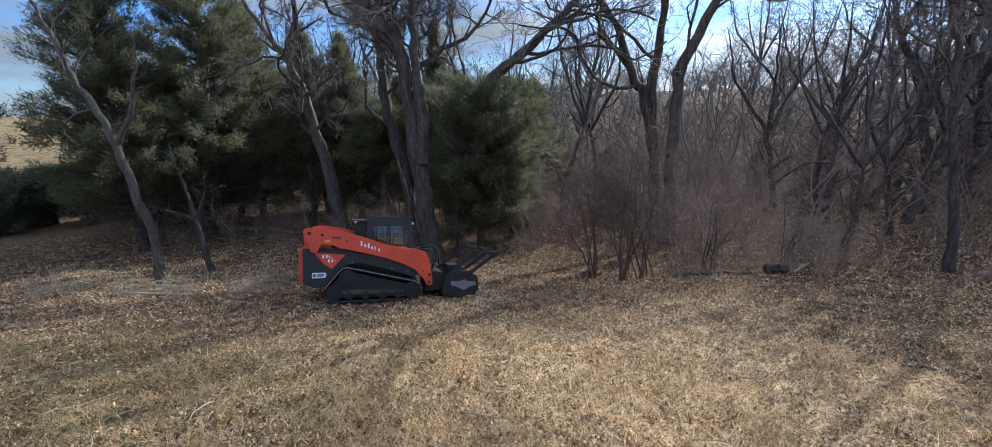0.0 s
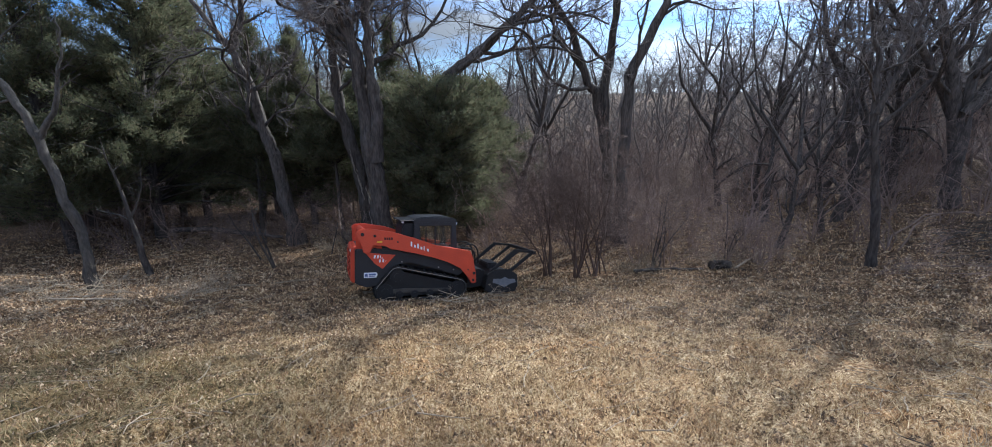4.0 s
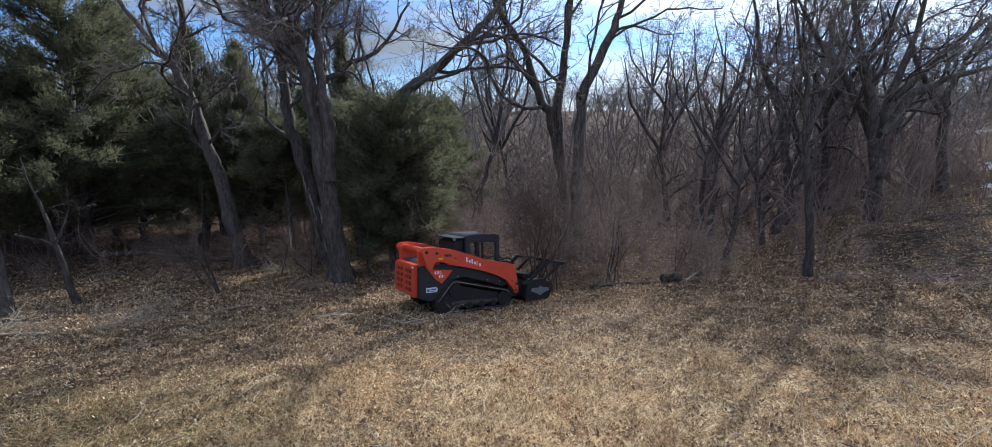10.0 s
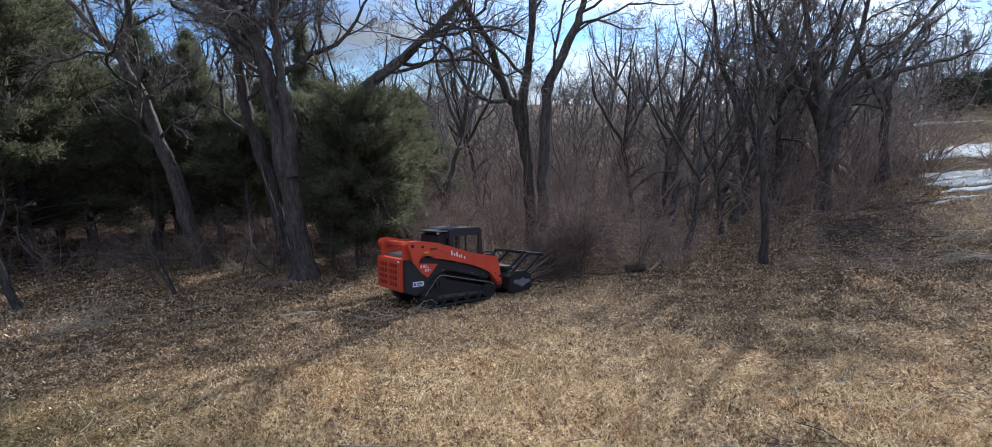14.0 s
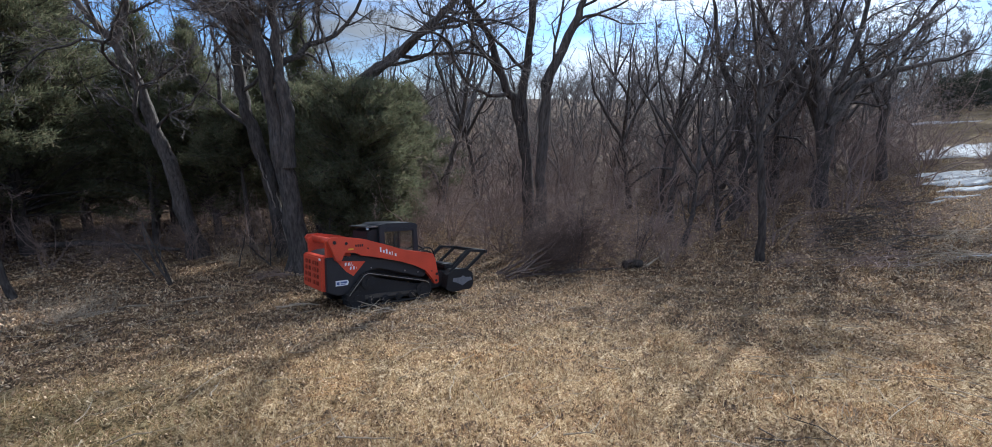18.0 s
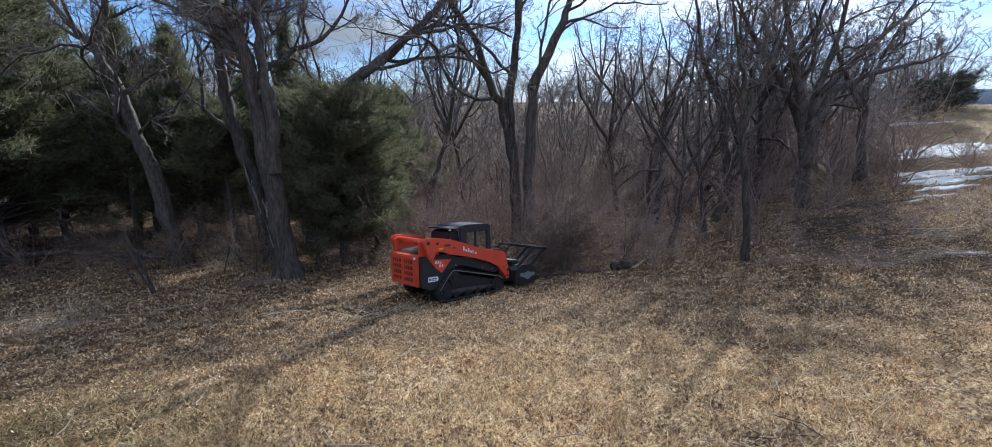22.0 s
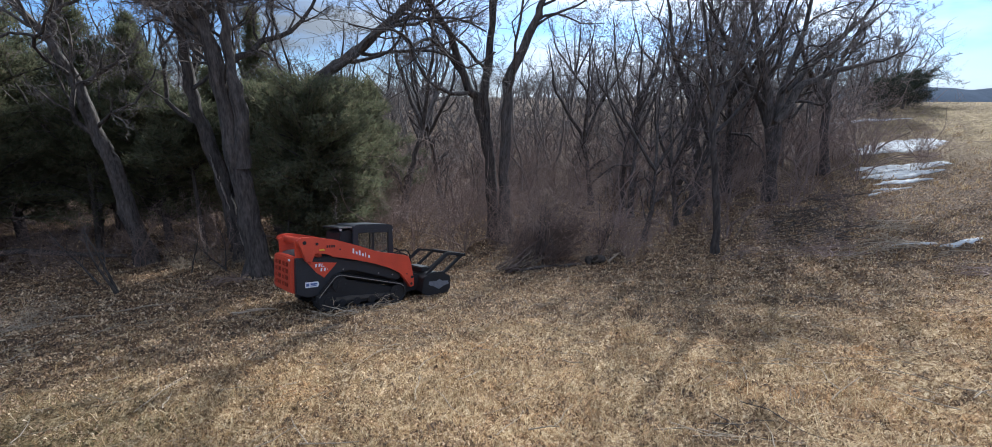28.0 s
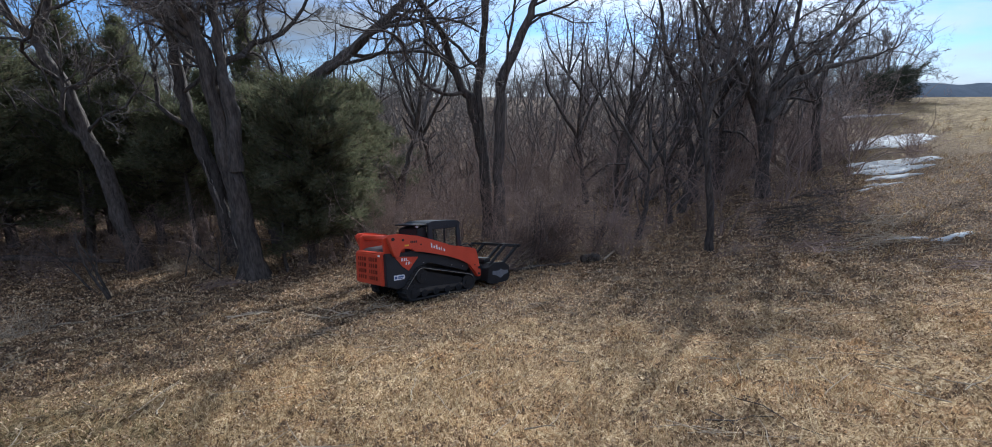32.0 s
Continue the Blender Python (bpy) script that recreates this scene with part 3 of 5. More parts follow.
def cedar(x, y, height, width, seed, label, rounded=False, dense=1.0, low=0.10, needles=NEEDLE):
    """An eastern red cedar: trunk, rising boughs and many small sprays of foliage."""
    rng = np.random.default_rng(seed)
    z = float(land(x, y))
    root = thing("cedar_tree", label, "tree", "cedars", at=(x, y, z - 0.1))
    trunk = Pile()
    line = wander((0, 0, 0), (0, 0, 1), height * 0.96, 10, rng, 0.03)
    tube(trunk, line, np.linspace(0.045 * width + 0.04, 0.015, 11), 7)
    boughs = Pile()
    tips = []
    n = int(height * 19 * dense)
    for k in range(n):
        f = low + (0.98 - low) * (k + rng.random()) / n
        i = min(int(f * 10), 9)
        p = line[i] + (line[i + 1] - line[i]) * (f * 10 - i)
        a = rng.random() * 6.283
        prof = min(1.0, (1.02 - f) * 1.35) * (0.72 + 0.28 * min(1, f * 4))
        if rounded:
            prof = (1 - (1.9 * f - 0.95) ** 2) ** 0.5
        ln = width * prof * (0.5 + 0.65 * rng.random())
        bl = wander(p, (cos(a), sin(a), 0.25 + 0.45 * f), ln, 5, rng, 0.14, 0.02)
        tube(boughs, bl, np.linspace(0.02 + 0.012 * ln, 0.006, 6), 3)
        for s in range(3 + int(ln * 5)):
            g = 0.25 + 0.75 * rng.random()
            j = min(int(g * 5), 4)
            c = bl[j] + (bl[j + 1] - bl[j]) * (g * 5 - j)
            tips.append((c, bl[j + 1] - bl[j]))
    # each spray is a tuft of short scaly sprigs round its twig
    m = 30
    c = np.repeat(np.array([t[0] for t in tips]), m, axis=0)
    d = np.repeat(np.array([t[1] for t in tips]), m, axis=0)
    d /= np.linalg.norm(d, axis=1)[:, None] + 1e-9
    N = len(c)
    c = c + rng.normal(0, 0.13, (N, 3)) + np.array([0, 0, 0.03])
    d = d + rng.normal(0, 0.7, (N, 3)) + np.array([0, 0, 0.3])
    d /= np.linalg.norm(d, axis=1)[:, None]
    w = np.cross(d, rng.normal(0, 1, (N, 3)))
    w /= np.linalg.norm(w, axis=1)[:, None] + 1e-9
    L = rng.uniform(0.09, 0.24, (N, 1))
    W = rng.uniform(0.010, 0.022, (N, 1))
    v = np.stack([c - w * W, c + w * W, c + d * L], 1)
    crown = Pile()
    crown.add(v.reshape(-1, 3), None, np.arange(N * 3).reshape(-1, 3))
    part("trunk", trunk, BARK, root, smooth=True)
    tagged(part("branchwork", boughs, BARK, root), kind="stuff")
    tagged(part("crown", crown, needles, root), kind="stuff")
    return root


cedar(-14.9, 18.6, 15.5, 3.7, 31, "tall dense dark green cedar behind the leaning tree")
DEEP = cedar(-7.2, 23.6, 9.4, 3.2, 39, "dark cedar between the oaks")
cedar(-17.6, 23.5, 9.5, 3.6, 40, "broad dark cedar at the wood's edge")
cedar(-13.2, 21.2, 16.5, 4.6, 38, "dark green cedar between leaning trees")
cedar(-2.9, 24.2, 10.6, 2.0, 45, "slender grey-green cedar behind the stout oak", False, 0.9)
cedar(-9.2, 27.0, 10.2, 3.2, 32, "pointed dark cedar deep in the wood")
cedar(-0.9, 18.6, 6.7, 2.6, 33, "rounded olive-green cedar beside the stout oak", True, 1.9, 0.16)
cedar(0.5, 20.7, 7.2, 2.3, 41, "olive-green cedar behind a rounded cedar", True, 1.6)
# behind the oaks: first one added for its shadow, all bare below for sunlight
cedar(-2.5, 21.6, 6.8, 2.2, 42, "dark cedar added behind the stout oak for its shadow", True, 0.9, 0.62)
cedar(-5.2, 20.9, 6.0, 1.9, 43, "dark cedar with bare lower trunk behind the oaks", True, 0.8, 0.58)
cedar(-9.4, 22.6, 6.2, 1.9, 44, "dark cedar with bare lower trunk beside a leaning oak", True, 0.8, 0.58)
cedar(-20.0, 16.0, 11.0, 3.6, 34, "tall cedar with bare lower trunk at the wood's edge", False, 0.8, 0.3)
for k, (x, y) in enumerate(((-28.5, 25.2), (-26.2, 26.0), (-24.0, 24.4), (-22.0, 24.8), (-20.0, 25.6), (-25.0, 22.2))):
    cedar(x, y, 2.0 + 0.3 * (k % 3), 2.3, 140 + k, "low dark bush before the tan field", True, 1.6, 0.05, DARK_NEEDLE)
cedar(-14.5, 25.5, 8.5, 3.2, 35, "dark cedar among bare trees")
cedar(2.5, 28.0, 7.8, 3.0, 36, "dark cedar far back in the wood")
cedar(-5.2, 25.5, 8.0, 3.0, 37, "dark cedar far back behind the oaks")


for k, (x, y) in enumerate(((-9.8, 26.0), (-14.6, 28.0), (-16.4, 25.4), (-12.8, 24.6))):
    copy_thing(DEEP, pose(x, y, float(land(x, y)) - 0.15, 0, 0, 65 * k + 20) @ Matrix.Scale((1.15, 1.25, 1.0, 1.2)[k], 4))


# ---- brush ----
def shrub_piles(seed, height, stems, spread, twig_r=0.006, levels=4, count=5):
    rng = np.random.default_rng(seed)
    p = Pile()
    for s in range(stems):
        a = rng.random() * 6.283
        o = np.array([cos(a), sin(a), 0]) * rng.random() * 0.25
        d = np.array([cos(a) * spread, sin(a) * spread, 1.0])
        h = height * rng.uniform(0.65, 1.1)
        line = wander(o, d, h, 8, rng, 0.26, 0.02)
        r = 0.0065 * height * rng.uniform(0.5, 1.1)
        tube(p, line, np.linspace(r, 0.004, 9), 4)
        sprout(p, p, line, r, 0.006, rng, 1, 1.2, -0.01, count, 0.12, twig_r, 0.5, levels)
    return p


SHRUBS = [shrub_piles(400 + k, (2.2, 3.0, 4.0, 5.2, 6.2, 7.0, 1.4, 0.9)[k], (8, 8, 7, 6, 6, 5, 9, 9)[k], (0.5, 0.45, 0.35, 0.3, 0.25, 0.22, 0.6, 0.8)[k], levels=(4, 4, 4, 4, 4, 4, 3, 3)[k]).mesh("shrub", BRUSH) for k in range(8)]
SHRUB_LABELS = ["low tangle of bare reddish-grey brush", "bare reddish-grey brush with many stems", "tall bare brush with fine twigs", "tall slender thicket of bare saplings",
                "bare multi-stemmed young woodland tree", "tall bare multi-stemmed young tree", "knee-high clump of dry brush", "low clump of dry weeds"]


def shrub(x, y, k, turn, label="", group="thicket brush", lean=0.0):
    ob = new("shrub", SHRUBS[k])
    ob.matrix_basis = pose(x, y, float(land(x, y)) - 0.03, lean, 0, turn)
    return tagged(ob, label or SHRUB_LABELS[k], "shrub", group)


brush_rng = np.random.default_rng(5)
BRUSHES = []
for k in range(190):
    for _ in range(60):
        a = radians(brush_rng.uniform(-52, 58))
        r = brush_rng.uniform(17, 37)
        x, y = sin(a) * r, cos(a) * r
        if y < 15.8 - 0.55 * max(0, x - 6.5) or (x < -1 and y < 25 and x > -14) or (x < -3 and y < 20) or hypot(x + 2.7, y - 16.9) < 1.2:
            continue
        if x > 10.5 and y < 31 - 0.6 * x and brush_rng.random() < 0.8:
            continue
        if -1.5 < x < 6 and y < 19.5 and brush_rng.random() < 0.75:
            continue
        if x < -18 and y > 19 and a < radians(-40):
            continue
        if all(hypot(x - u, y - w) > 0.85 for u, w in BRUSHES):
            BRUSHES.append((x, y))
            break
for k, (x, y) in enumerate(((12.3, 16.2), (15.0, 17.4), (22.5, 19.8), (18.0, 23.4))):
    copy_thing(first[(k + 2) % 5], pose(x, y, float(land(x, y)) - 0.1, 0, 0, 50 * k) @ Matrix.Scale((0.7, 0.7, 0.7, 0.75)[k], 4))
for k, (x, y) in enumerate(((17.2, 22.0), (20.6, 20.6), (25.0, 21.6), (14.6, 20.4), (23.4, 23.6))):
    copy_thing(first[(k + 1) % 5], pose(x, y, float(land(x, y)) - 0.1, 0, 0, 70 * k) @ Matrix.Scale((0.8, 0.78, 0.75, 0.85, 0.8)[k], 4))
for k, (x, y) in enumerate(((-12.5, 23.5), (-10.2, 22.4), (-5.6, 21.0), (-13.2, 20.2), (-8.4, 20.2), (-7.0, 19.4), (-4.8, 20.6), (-9.6, 19.2), (-11.2, 18.8), (-12.4, 17.6), (-6.2, 20.0), (-4.4, 18.9), (-8.9, 18.4), (-7.6, 21.6), (-5.0, 22.4), (-1.2, 17.0), (0.2, 17.8), (1.2, 19.2), (-10.4, 20.6), (-14.2, 18.4))):
    shrub(x, y, (6, 0, 1)[k % 3], 40 * x, "low dry brush under the cedars")
for x, y in ((10.4, 14.6), (11.4, 15.2), (21.2, 15.8), (23.6, 15.4), (22.6, 17.4), (24.6, 18.8), (19.0, 18.4)):
    BRUSHES.append((x, y))
for x, y in BRUSHES:
    depth = y - (16 - 0.55 * max(0, x - 6.5))
    ks = (0, 1, 1, 2, 6) if depth < 2 else (1, 1, 2, 3) if depth < 6 else (1, 2, 3, 4)
    shrub(x, y, int(brush_rng.choice(ks)), brush_rng.uniform(0, 360))


def far_woods():
    """The tangle of trunks and twigs that closes the draw."""
    rng = np.random.default_rng(55)
    g = Pile()
    n = 1250
    for k in range(n):
        a = radians(rng.uniform(-36, 57))
        r = rng.uniform(30, 84)
        x, y = sin(a) * r, cos(a) * r
        if y < 20 or (x > 33 and y < 24):
            continue
        h = rng.uniform(4.5, 9.0) if k % 3 == 0 else rng.uniform(2.0, 4.4)
        z = float(land(x, y, False))
        line = wander((x, y, z), (rng.normal(0, 0.2), rng.normal(0, 0.2), 1), h, 5, rng, 0.2)
        tube(g, line, np.linspace(rng.uniform(0.04, 0.12), 0.02, 6), 4)
        for j in range(8):
            f = rng.uniform(0.15, 1)
            i = min(int(f * 5), 4)
            p = line[i] + (line[i + 1] - line[i]) * (f * 5 - i)
            b = rng.random() * 6.283
            l2 = wander(p, (cos(b), sin(b), rng.uniform(0.2, 1.2)), rng.uniform(0.8, 2.6), 3, rng, 0.2)
            tube(g, l2, (0.028, 0.02, 0.015, 0.008), 3)
            for c in range(3):
                q = l2[1 + c % 3]
                b = rng.random() * 6.283
                tube(g, wander(q, (cos(b), sin(b), rng.uniform(-0.1, 1)), rng.uniform(0.5, 1.3), 2, rng, 0.2), (0.014, 0.011, 0.006), 3)
    tagged(new("far_woods", g.mesh("far_woods", TWIG_DARK)), "far tangle of bare grey woodland", "woods", kind="stuff")


far_woods()

# ---- snow, far trees, ridge ----
def snow_patch(x, y, rx, ry, seed, turn=0.0):
    rng = np.random.default_rng(seed)
    n = 56
    w = np.arange(n) * 2 * pi / n
    rad = 1 + sum(rng.normal(0, 0.14 / k ** 0.6) * np.cos(k * w + rng.random() * 6.28) for k in range(1, 15))
    vs = []
    for f, h in ((1.0, -0.02), (0.93, 0.03), (0.6, 0.05), (0.25, 0.06)):
        px, py = np.cos(w) * rad * rx * f, np.sin(w) * rad * ry * f
        c, s = cos(turn), sin(turn)
        X, Y = x + px * c - py * s, y + px * s + py * c
        vs.append(np.stack([X, Y, land(X, Y) + h], -1))
    v = np.concatenate(vs)
    q = [[i * n + j, i * n + (j + 1) % n, (i + 1) * n + (j + 1) % n, (i + 1) * n + j] for i in range(3) for j in range(n)]
    p = Pile()
    p.add(np.concatenate([v, [[x, y, float(land(x, y)) + 0.06]]]), q, [[3 * n + j, 3 * n + (j + 1) % n, 4 * n] for j in range(n)])
    tagged(new("snow_patch", p.mesh("snow_patch", SNOW, True)), "old white snow lying on dry grass", "snow", "snow patches")


for x, y, rx, ry, seed, turn in ((30.2, 17.9, 1.9, 1.8, 1, -0.75), (29.0, 17.9, 1.1, 0.5, 11, -0.9), (25.9, 15.0, 1.75, 0.8, 2, -1.2), (24.7, 14.0, 1.4, 0.6, 8, -1.1),
                                 (23.5, 13.5, 0.95, 0.28, 12, -0.9), (22.2, 13.1, 0.55, 0.16, 13, -0.8), (21.5, 13.2, 0.3, 0.09, 14, -0.8), (37.0, 24.0, 2.4, 0.35, 7, -0.9)):
    snow_patch(x, y, rx, ry, seed, turn)
snow_patch(15.75, 7.23, 0.45, 0.2, 4, -0.3)
snow_patch(15.6, 8.2, 0.48, 0.13, 5, -1.2)
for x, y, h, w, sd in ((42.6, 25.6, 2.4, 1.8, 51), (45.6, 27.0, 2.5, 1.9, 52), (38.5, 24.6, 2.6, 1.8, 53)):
    cedar(x, y, h, w, sd, "dark rounded bush at the field edge", True, 0.7, 0.1, DARK_NEEDLE)

for k, (x, y) in enumerate([(43, 27), (46.5, 28.5), (40, 26.5), (37, 26), (50, 31), (33, 25), (48, 31), (54, 33), (41, 29)]):
    copy_thing(first[k % 5], pose(x, y, float(land(x, y)) - 1.2, 0, 0, 70 * k) @ Matrix.Scale(0.62, 4))
for k, (x, y) in enumerate([(42, 26.4), (44.5, 27.6), (47, 29), (39, 26), (36, 25.4), (50, 30.5), (52.5, 32), (33, 24), (31, 22.6)]):
    shrub(x, y, 2 + k % 3, 50 * k, "bare brush along the field edge", "field edge brush")
for x, y, k in ((27.2, 15.0, 1), (28.2, 15.5, 0), (26.0, 14.6, 6), (25.2, 13.8, 6), (29.0, 16.1, 6)):
    shrub(x, y, k, 40 * x, "thin bare sapling standing in snow", "saplings in snow")


def ridge():
    x = np.linspace(1350, 3200, 90)
    y = 1500 - 0.25 * x
    h = 34 + 7 * np.sin(x / 210) + 5 * np.sin(x / 67 + 1) + 2 * np.sin(x / 23)
    lo = np.stack([x, y - 160, np.full_like(x, -30)], -1)
    hi = np.stack([x, y, h], -1)
    bk = np.stack([x, y + 200, np.full_like(x, -30)], -1)
    n = len(x)
    q = [[i + k * n, i + 1 + k * n, i + 1 + (k + 1) * n, i + (k + 1) * n] for k in range(2) for i in range(n - 1)]
    p = Pile()
    p.add(np.concatenate([lo, hi, bk]), q)
    tagged(new("backdrop", p.mesh("backdrop", RIDGE, True)), "low wooded ridge on the horizon, haze painted blue-grey", "ridge", kind="structure")


ridge()


# ---- ground cover ----
def scatter(n, rng, r0, r1, a0=-56, a1=78, power=1.0):
    a = np.radians(rng.uniform(a0, a1, n))
    r = r0 + (r1 - r0) * rng.random(n) ** power
    return np.sin(a) * r, np.cos(a) * r


def blades(x, y, rng, low, high, lay0, lay1, w0, w1):
    """Bent blades of grass rooted at x, y."""
    n = len(x)
    a = rng.uniform(0, 6.283, n)
    lay = rng.uniform(lay0, lay1, n)
    L = rng.uniform(low, high, n)
    W = rng.uniform(w0, w1, n) * (0.7 + np.hypot(x, y) * 0.08)
    d = np.stack([np.cos(a) * np.sin(lay), np.sin(a) * np.sin(lay), np.cos(lay)], -1)
    s = np.stack([-np.sin(a), np.cos(a), 0 * a], -1) * W[:, None]
    p = np.stack([x, y, land(x, y) - 0.005], -1)
    mid = p + d * (L * 0.55)[:, None]
    tip = mid + (d * 0.8 + np.array([0, 0, -0.25])) * (L * 0.5)[:, None]
    v = np.stack([p - s, p + s, mid + s * 0.8, mid - s * 0.8, tip], 1).reshape(-1, 3)
    b = np.arange(n)[:, None] * 5
    return v, b + np.array([[0, 1, 2, 3]]), b + np.array([[3, 2, 4]])


def grass():
    rng = np.random.default_rng(8)
    n = 95000
    x, y = scatter(n, rng, 3.0, 17, power=1.1)
    clump = ripple(1.6 * x, 1.6 * y) + rng.normal(0, 0.9, n)
    keep = (clump > 0.0) & (rng.random(n) > 0.93 * litter(x, y)) & (rng.random(n) > 0.75 * dim_olive_patch(x, y))
    x, y = x[keep], y[keep]
    g = Pile()
    g.add(*blades(x, y, rng, 0.05, 0.16, 0.85, 1.5, 0.0010, 0.0026))
    # tufts that the mower left
    m = 5000
    tx, ty = scatter(m, rng, 3.3, 13, power=0.9)
    ok = (rng.random(m) > 0.8 * litter(tx, ty)) & (rng.random(m) > 0.7 * dim_olive_patch(tx, ty)) & (ripple(1.1 * tx + 2, 1.1 * ty) + rng.normal(0, 0.6, m) > 0.1)
    tx, ty = tx[ok], ty[ok]
    k = 20
    x = np.repeat(tx, k) + rng.normal(0, 0.05, len(tx) * k)
    y = np.repeat(ty, k) + rng.normal(0, 0.05, len(tx) * k)
    g.add(*blades(x, y, rng, 0.06, 0.21, 0.3, 1.25, 0.0010, 0.0028))
    fx, fy = scatter(500, rng, 13, 40, 54, 80)
    x = np.repeat(fx, 12) + rng.normal(0, 0.09, len(fx) * 12)
    y = np.repeat(fy, 12) + rng.normal(0, 0.09, len(fy) * 12)
    g.add(*blades(x, y, rng, 0.12, 0.35, 0.1, 1.0, 0.0012, 0.003))
    # long straws lying flat
    m = 34000
    x, y = scatter(m, rng, 3.2, 14, power=0.9)
    g.add(*blades(x, y, rng, 0.15, 0.5, 1.25, 1.55, 0.0012, 0.0026))
    x, y = scatter(60000, rng, 3.0, 14, -56, 30, power=1.0)
    keep = (rng.random(60000) < dim_olive_patch(x, y)) & (rng.random(60000) > 0.8 * litter(x, y)) & (ripple(1.6 * x, 1.6 * y) + rng.normal(0, 0.9, 60000) > -0.6)
    o = Pile()
    o.add(*blades(x[keep], y[keep], rng, 0.05, 0.17, 0.3, 1.35, 0.0010, 0.0026))
    tagged(new("olive_grass", o.mesh("olive_grass", OLIVE)), "short dull olive grass, colour darkened for the shaded slope", "grass", kind="stuff")
    tagged(new("grass", g.mesh("grass", STRAW)), "short dry straw-coloured mown grass", "grass", kind="stuff")


def leaf_litter():
    rng = np.random.default_rng(9)
    n = 340000
    x, y = scatter(n, rng, 3.2, 30, power=1.0)
    drift = soft(ripple(2.3 * x, 2.3 * y) + 0.5 * ripple(5.1 * x, 4.7 * y), -0.6, 1.8)
    keep = rng.random(n) < np.maximum(0.16 + 0.6 * drift, (0.6 + 0.4 * drift) * litter(x, y))
    x, y = x[keep], y[keep]
    wx, wy = scatter(60000, rng, 13, 27, -45, 60)
    far = np.concatenate([np.clip(np.hypot(x, y) / 14, 0.42, 0.75), np.full(len(wx), 1.05)])[:, None]
    x, y = np.concatenate([x, wx]), np.concatenate([y, wy])
    n = len(x)
    a = rng.uniform(0, 6.283, n)
    t1, t2 = rng.normal(0, 0.75, n), rng.normal(0, 0.75, n)
    u = np.stack([np.cos(a), np.sin(a), t1], -1)
    w = np.stack([-np.sin(a), np.cos(a), t2], -1)
    L, W = rng.uniform(0.016, 0.055, (n, 1)) * far, rng.uniform(0.010, 0.026, (n, 1)) * far
    c = np.stack([x, y, land(x, y) + rng.uniform(0.012, 0.05, n)], -1)
    up = np.array([0, 0, 1.0]) * rng.uniform(0.0, 0.022, (n, 1))
    v = np.stack([c - u * L, c - w * W + up, c + u * L, c + w * W + up], 1).reshape(-1, 3)
    b = np.arange(n)[:, None] * 4
    g = Pile()
    g.add(v, None, np.concatenate([b + np.array([[0, 1, 2]]), b + np.array([[0, 2, 3]])]))
    tagged(new("leaf_litter", g.mesh("leaf_litter", LEAF)), "brown fallen oak leaves strewn over the ground", "leaves", kind="stuff")


def twigs_on_ground():
    rng = np.random.default_rng(10)
    g = Pile()
    n = 2600
    x, y = scatter(n, rng, 3.5, 24, power=0.8)
    for k in range(n):
        if y[k] < 9 and rng.random() < 0.55:
            continue
        L = rng.uniform(0.15, 0.7) * (1.5 if rng.random() > 0.9 else 1)
        a = rng.random() * 6.283
        dx, dy = cos(a) * L / 3, sin(a) * L / 3
        px = x[k] + dx * np.arange(4) + rng.normal(0, 0.02, 4)
        py = y[k] + dy * np.arange(4) + rng.normal(0, 0.02, 4)
        pz = land(px, py) + 0.02 + rng.random() * 0.05 + np.linspace(0, rng.random() * 0.12, 4)
        r = rng.uniform(0.003, 0.010)
        tube(g, np.stack([px, py, pz], -1), np.linspace(r, r * 0.5, 4), 4)
    tagged(new("fallen_twigs", g.mesh("fallen_twigs", STICK)), "broken pale twigs and stalks lying in the grass", "twigs", kind="stuff")


grass()
leaf_litter()
twigs_on_ground()


# ---- compact track loader with a forestry mulcher ----
ORANGE = material("orange_machine_paint", (0.57, 0.062, 0.024), 0.5, scale=3, fine=40, spread=0.2, bump=0.05, specular=0.5, coat=0.15, per="none")
NAVY = material("dark_navy_machine_paint", (0.017, 0.018, 0.022), 0.5, scale=3, fine=40, spread=0.4, bump=0.05, specular=0.5, per="none")
BLACK = material("black_steel", (0.014, 0.014, 0.015), 0.55, scale=4, fine=50, spread=0.35, bump=0.15, specular=0.4, per="none")
RUBBER = material("dusty_rubber", (0.028, 0.026, 0.025), 0.85, scale=5, fine=40, spread=0.4, bump=0.4, specular=0.2, per="none")
WORN = material("worn_bright_steel", (0.33, 0.31, 0.28), 0.45, 0.7, scale=6, fine=50, spread=0.3, bump=0.2, per="none")
DUSTY_LIT = material("dusty_lit_steel", (0.075, 0.065, 0.056), 0.85, scale=5, fine=50, spread=0.4, bump=0.3, specular=0.2, per="none")
GRILLE = material("dusty_dark_red_mesh", (0.17, 0.03, 0.018), 0.8, scale=4, fine=90, spread=0.4, bump=0.4, specular=0.2, per="none")
PALE = material("scuffed_pale_emblem", (0.16, 0.165, 0.18), 0.6, scale=12, fine=60, spread=0.3, bump=0, per="none")
WHITE = material("white_decal", (0.78, 0.79, 0.82), 0.5, scale=8, fine=60, spread=0.08, bump=0, per="none")
BLUE = material("blue_decal", (0.10, 0.14, 0.30), 0.5, scale=8, fine=60, spread=0.1, bump=0, per="none")
YELLOW = material("yellow_decal", (0.75, 0.42, 0.04), 0.5, scale=8, fine=60, spread=0.1, bump=0, per="none")
SEAT = material("black_vinyl", (0.02, 0.02, 0.02), 0.6, scale=8, fine=60, spread=0.2, bump=0.2, per="none")


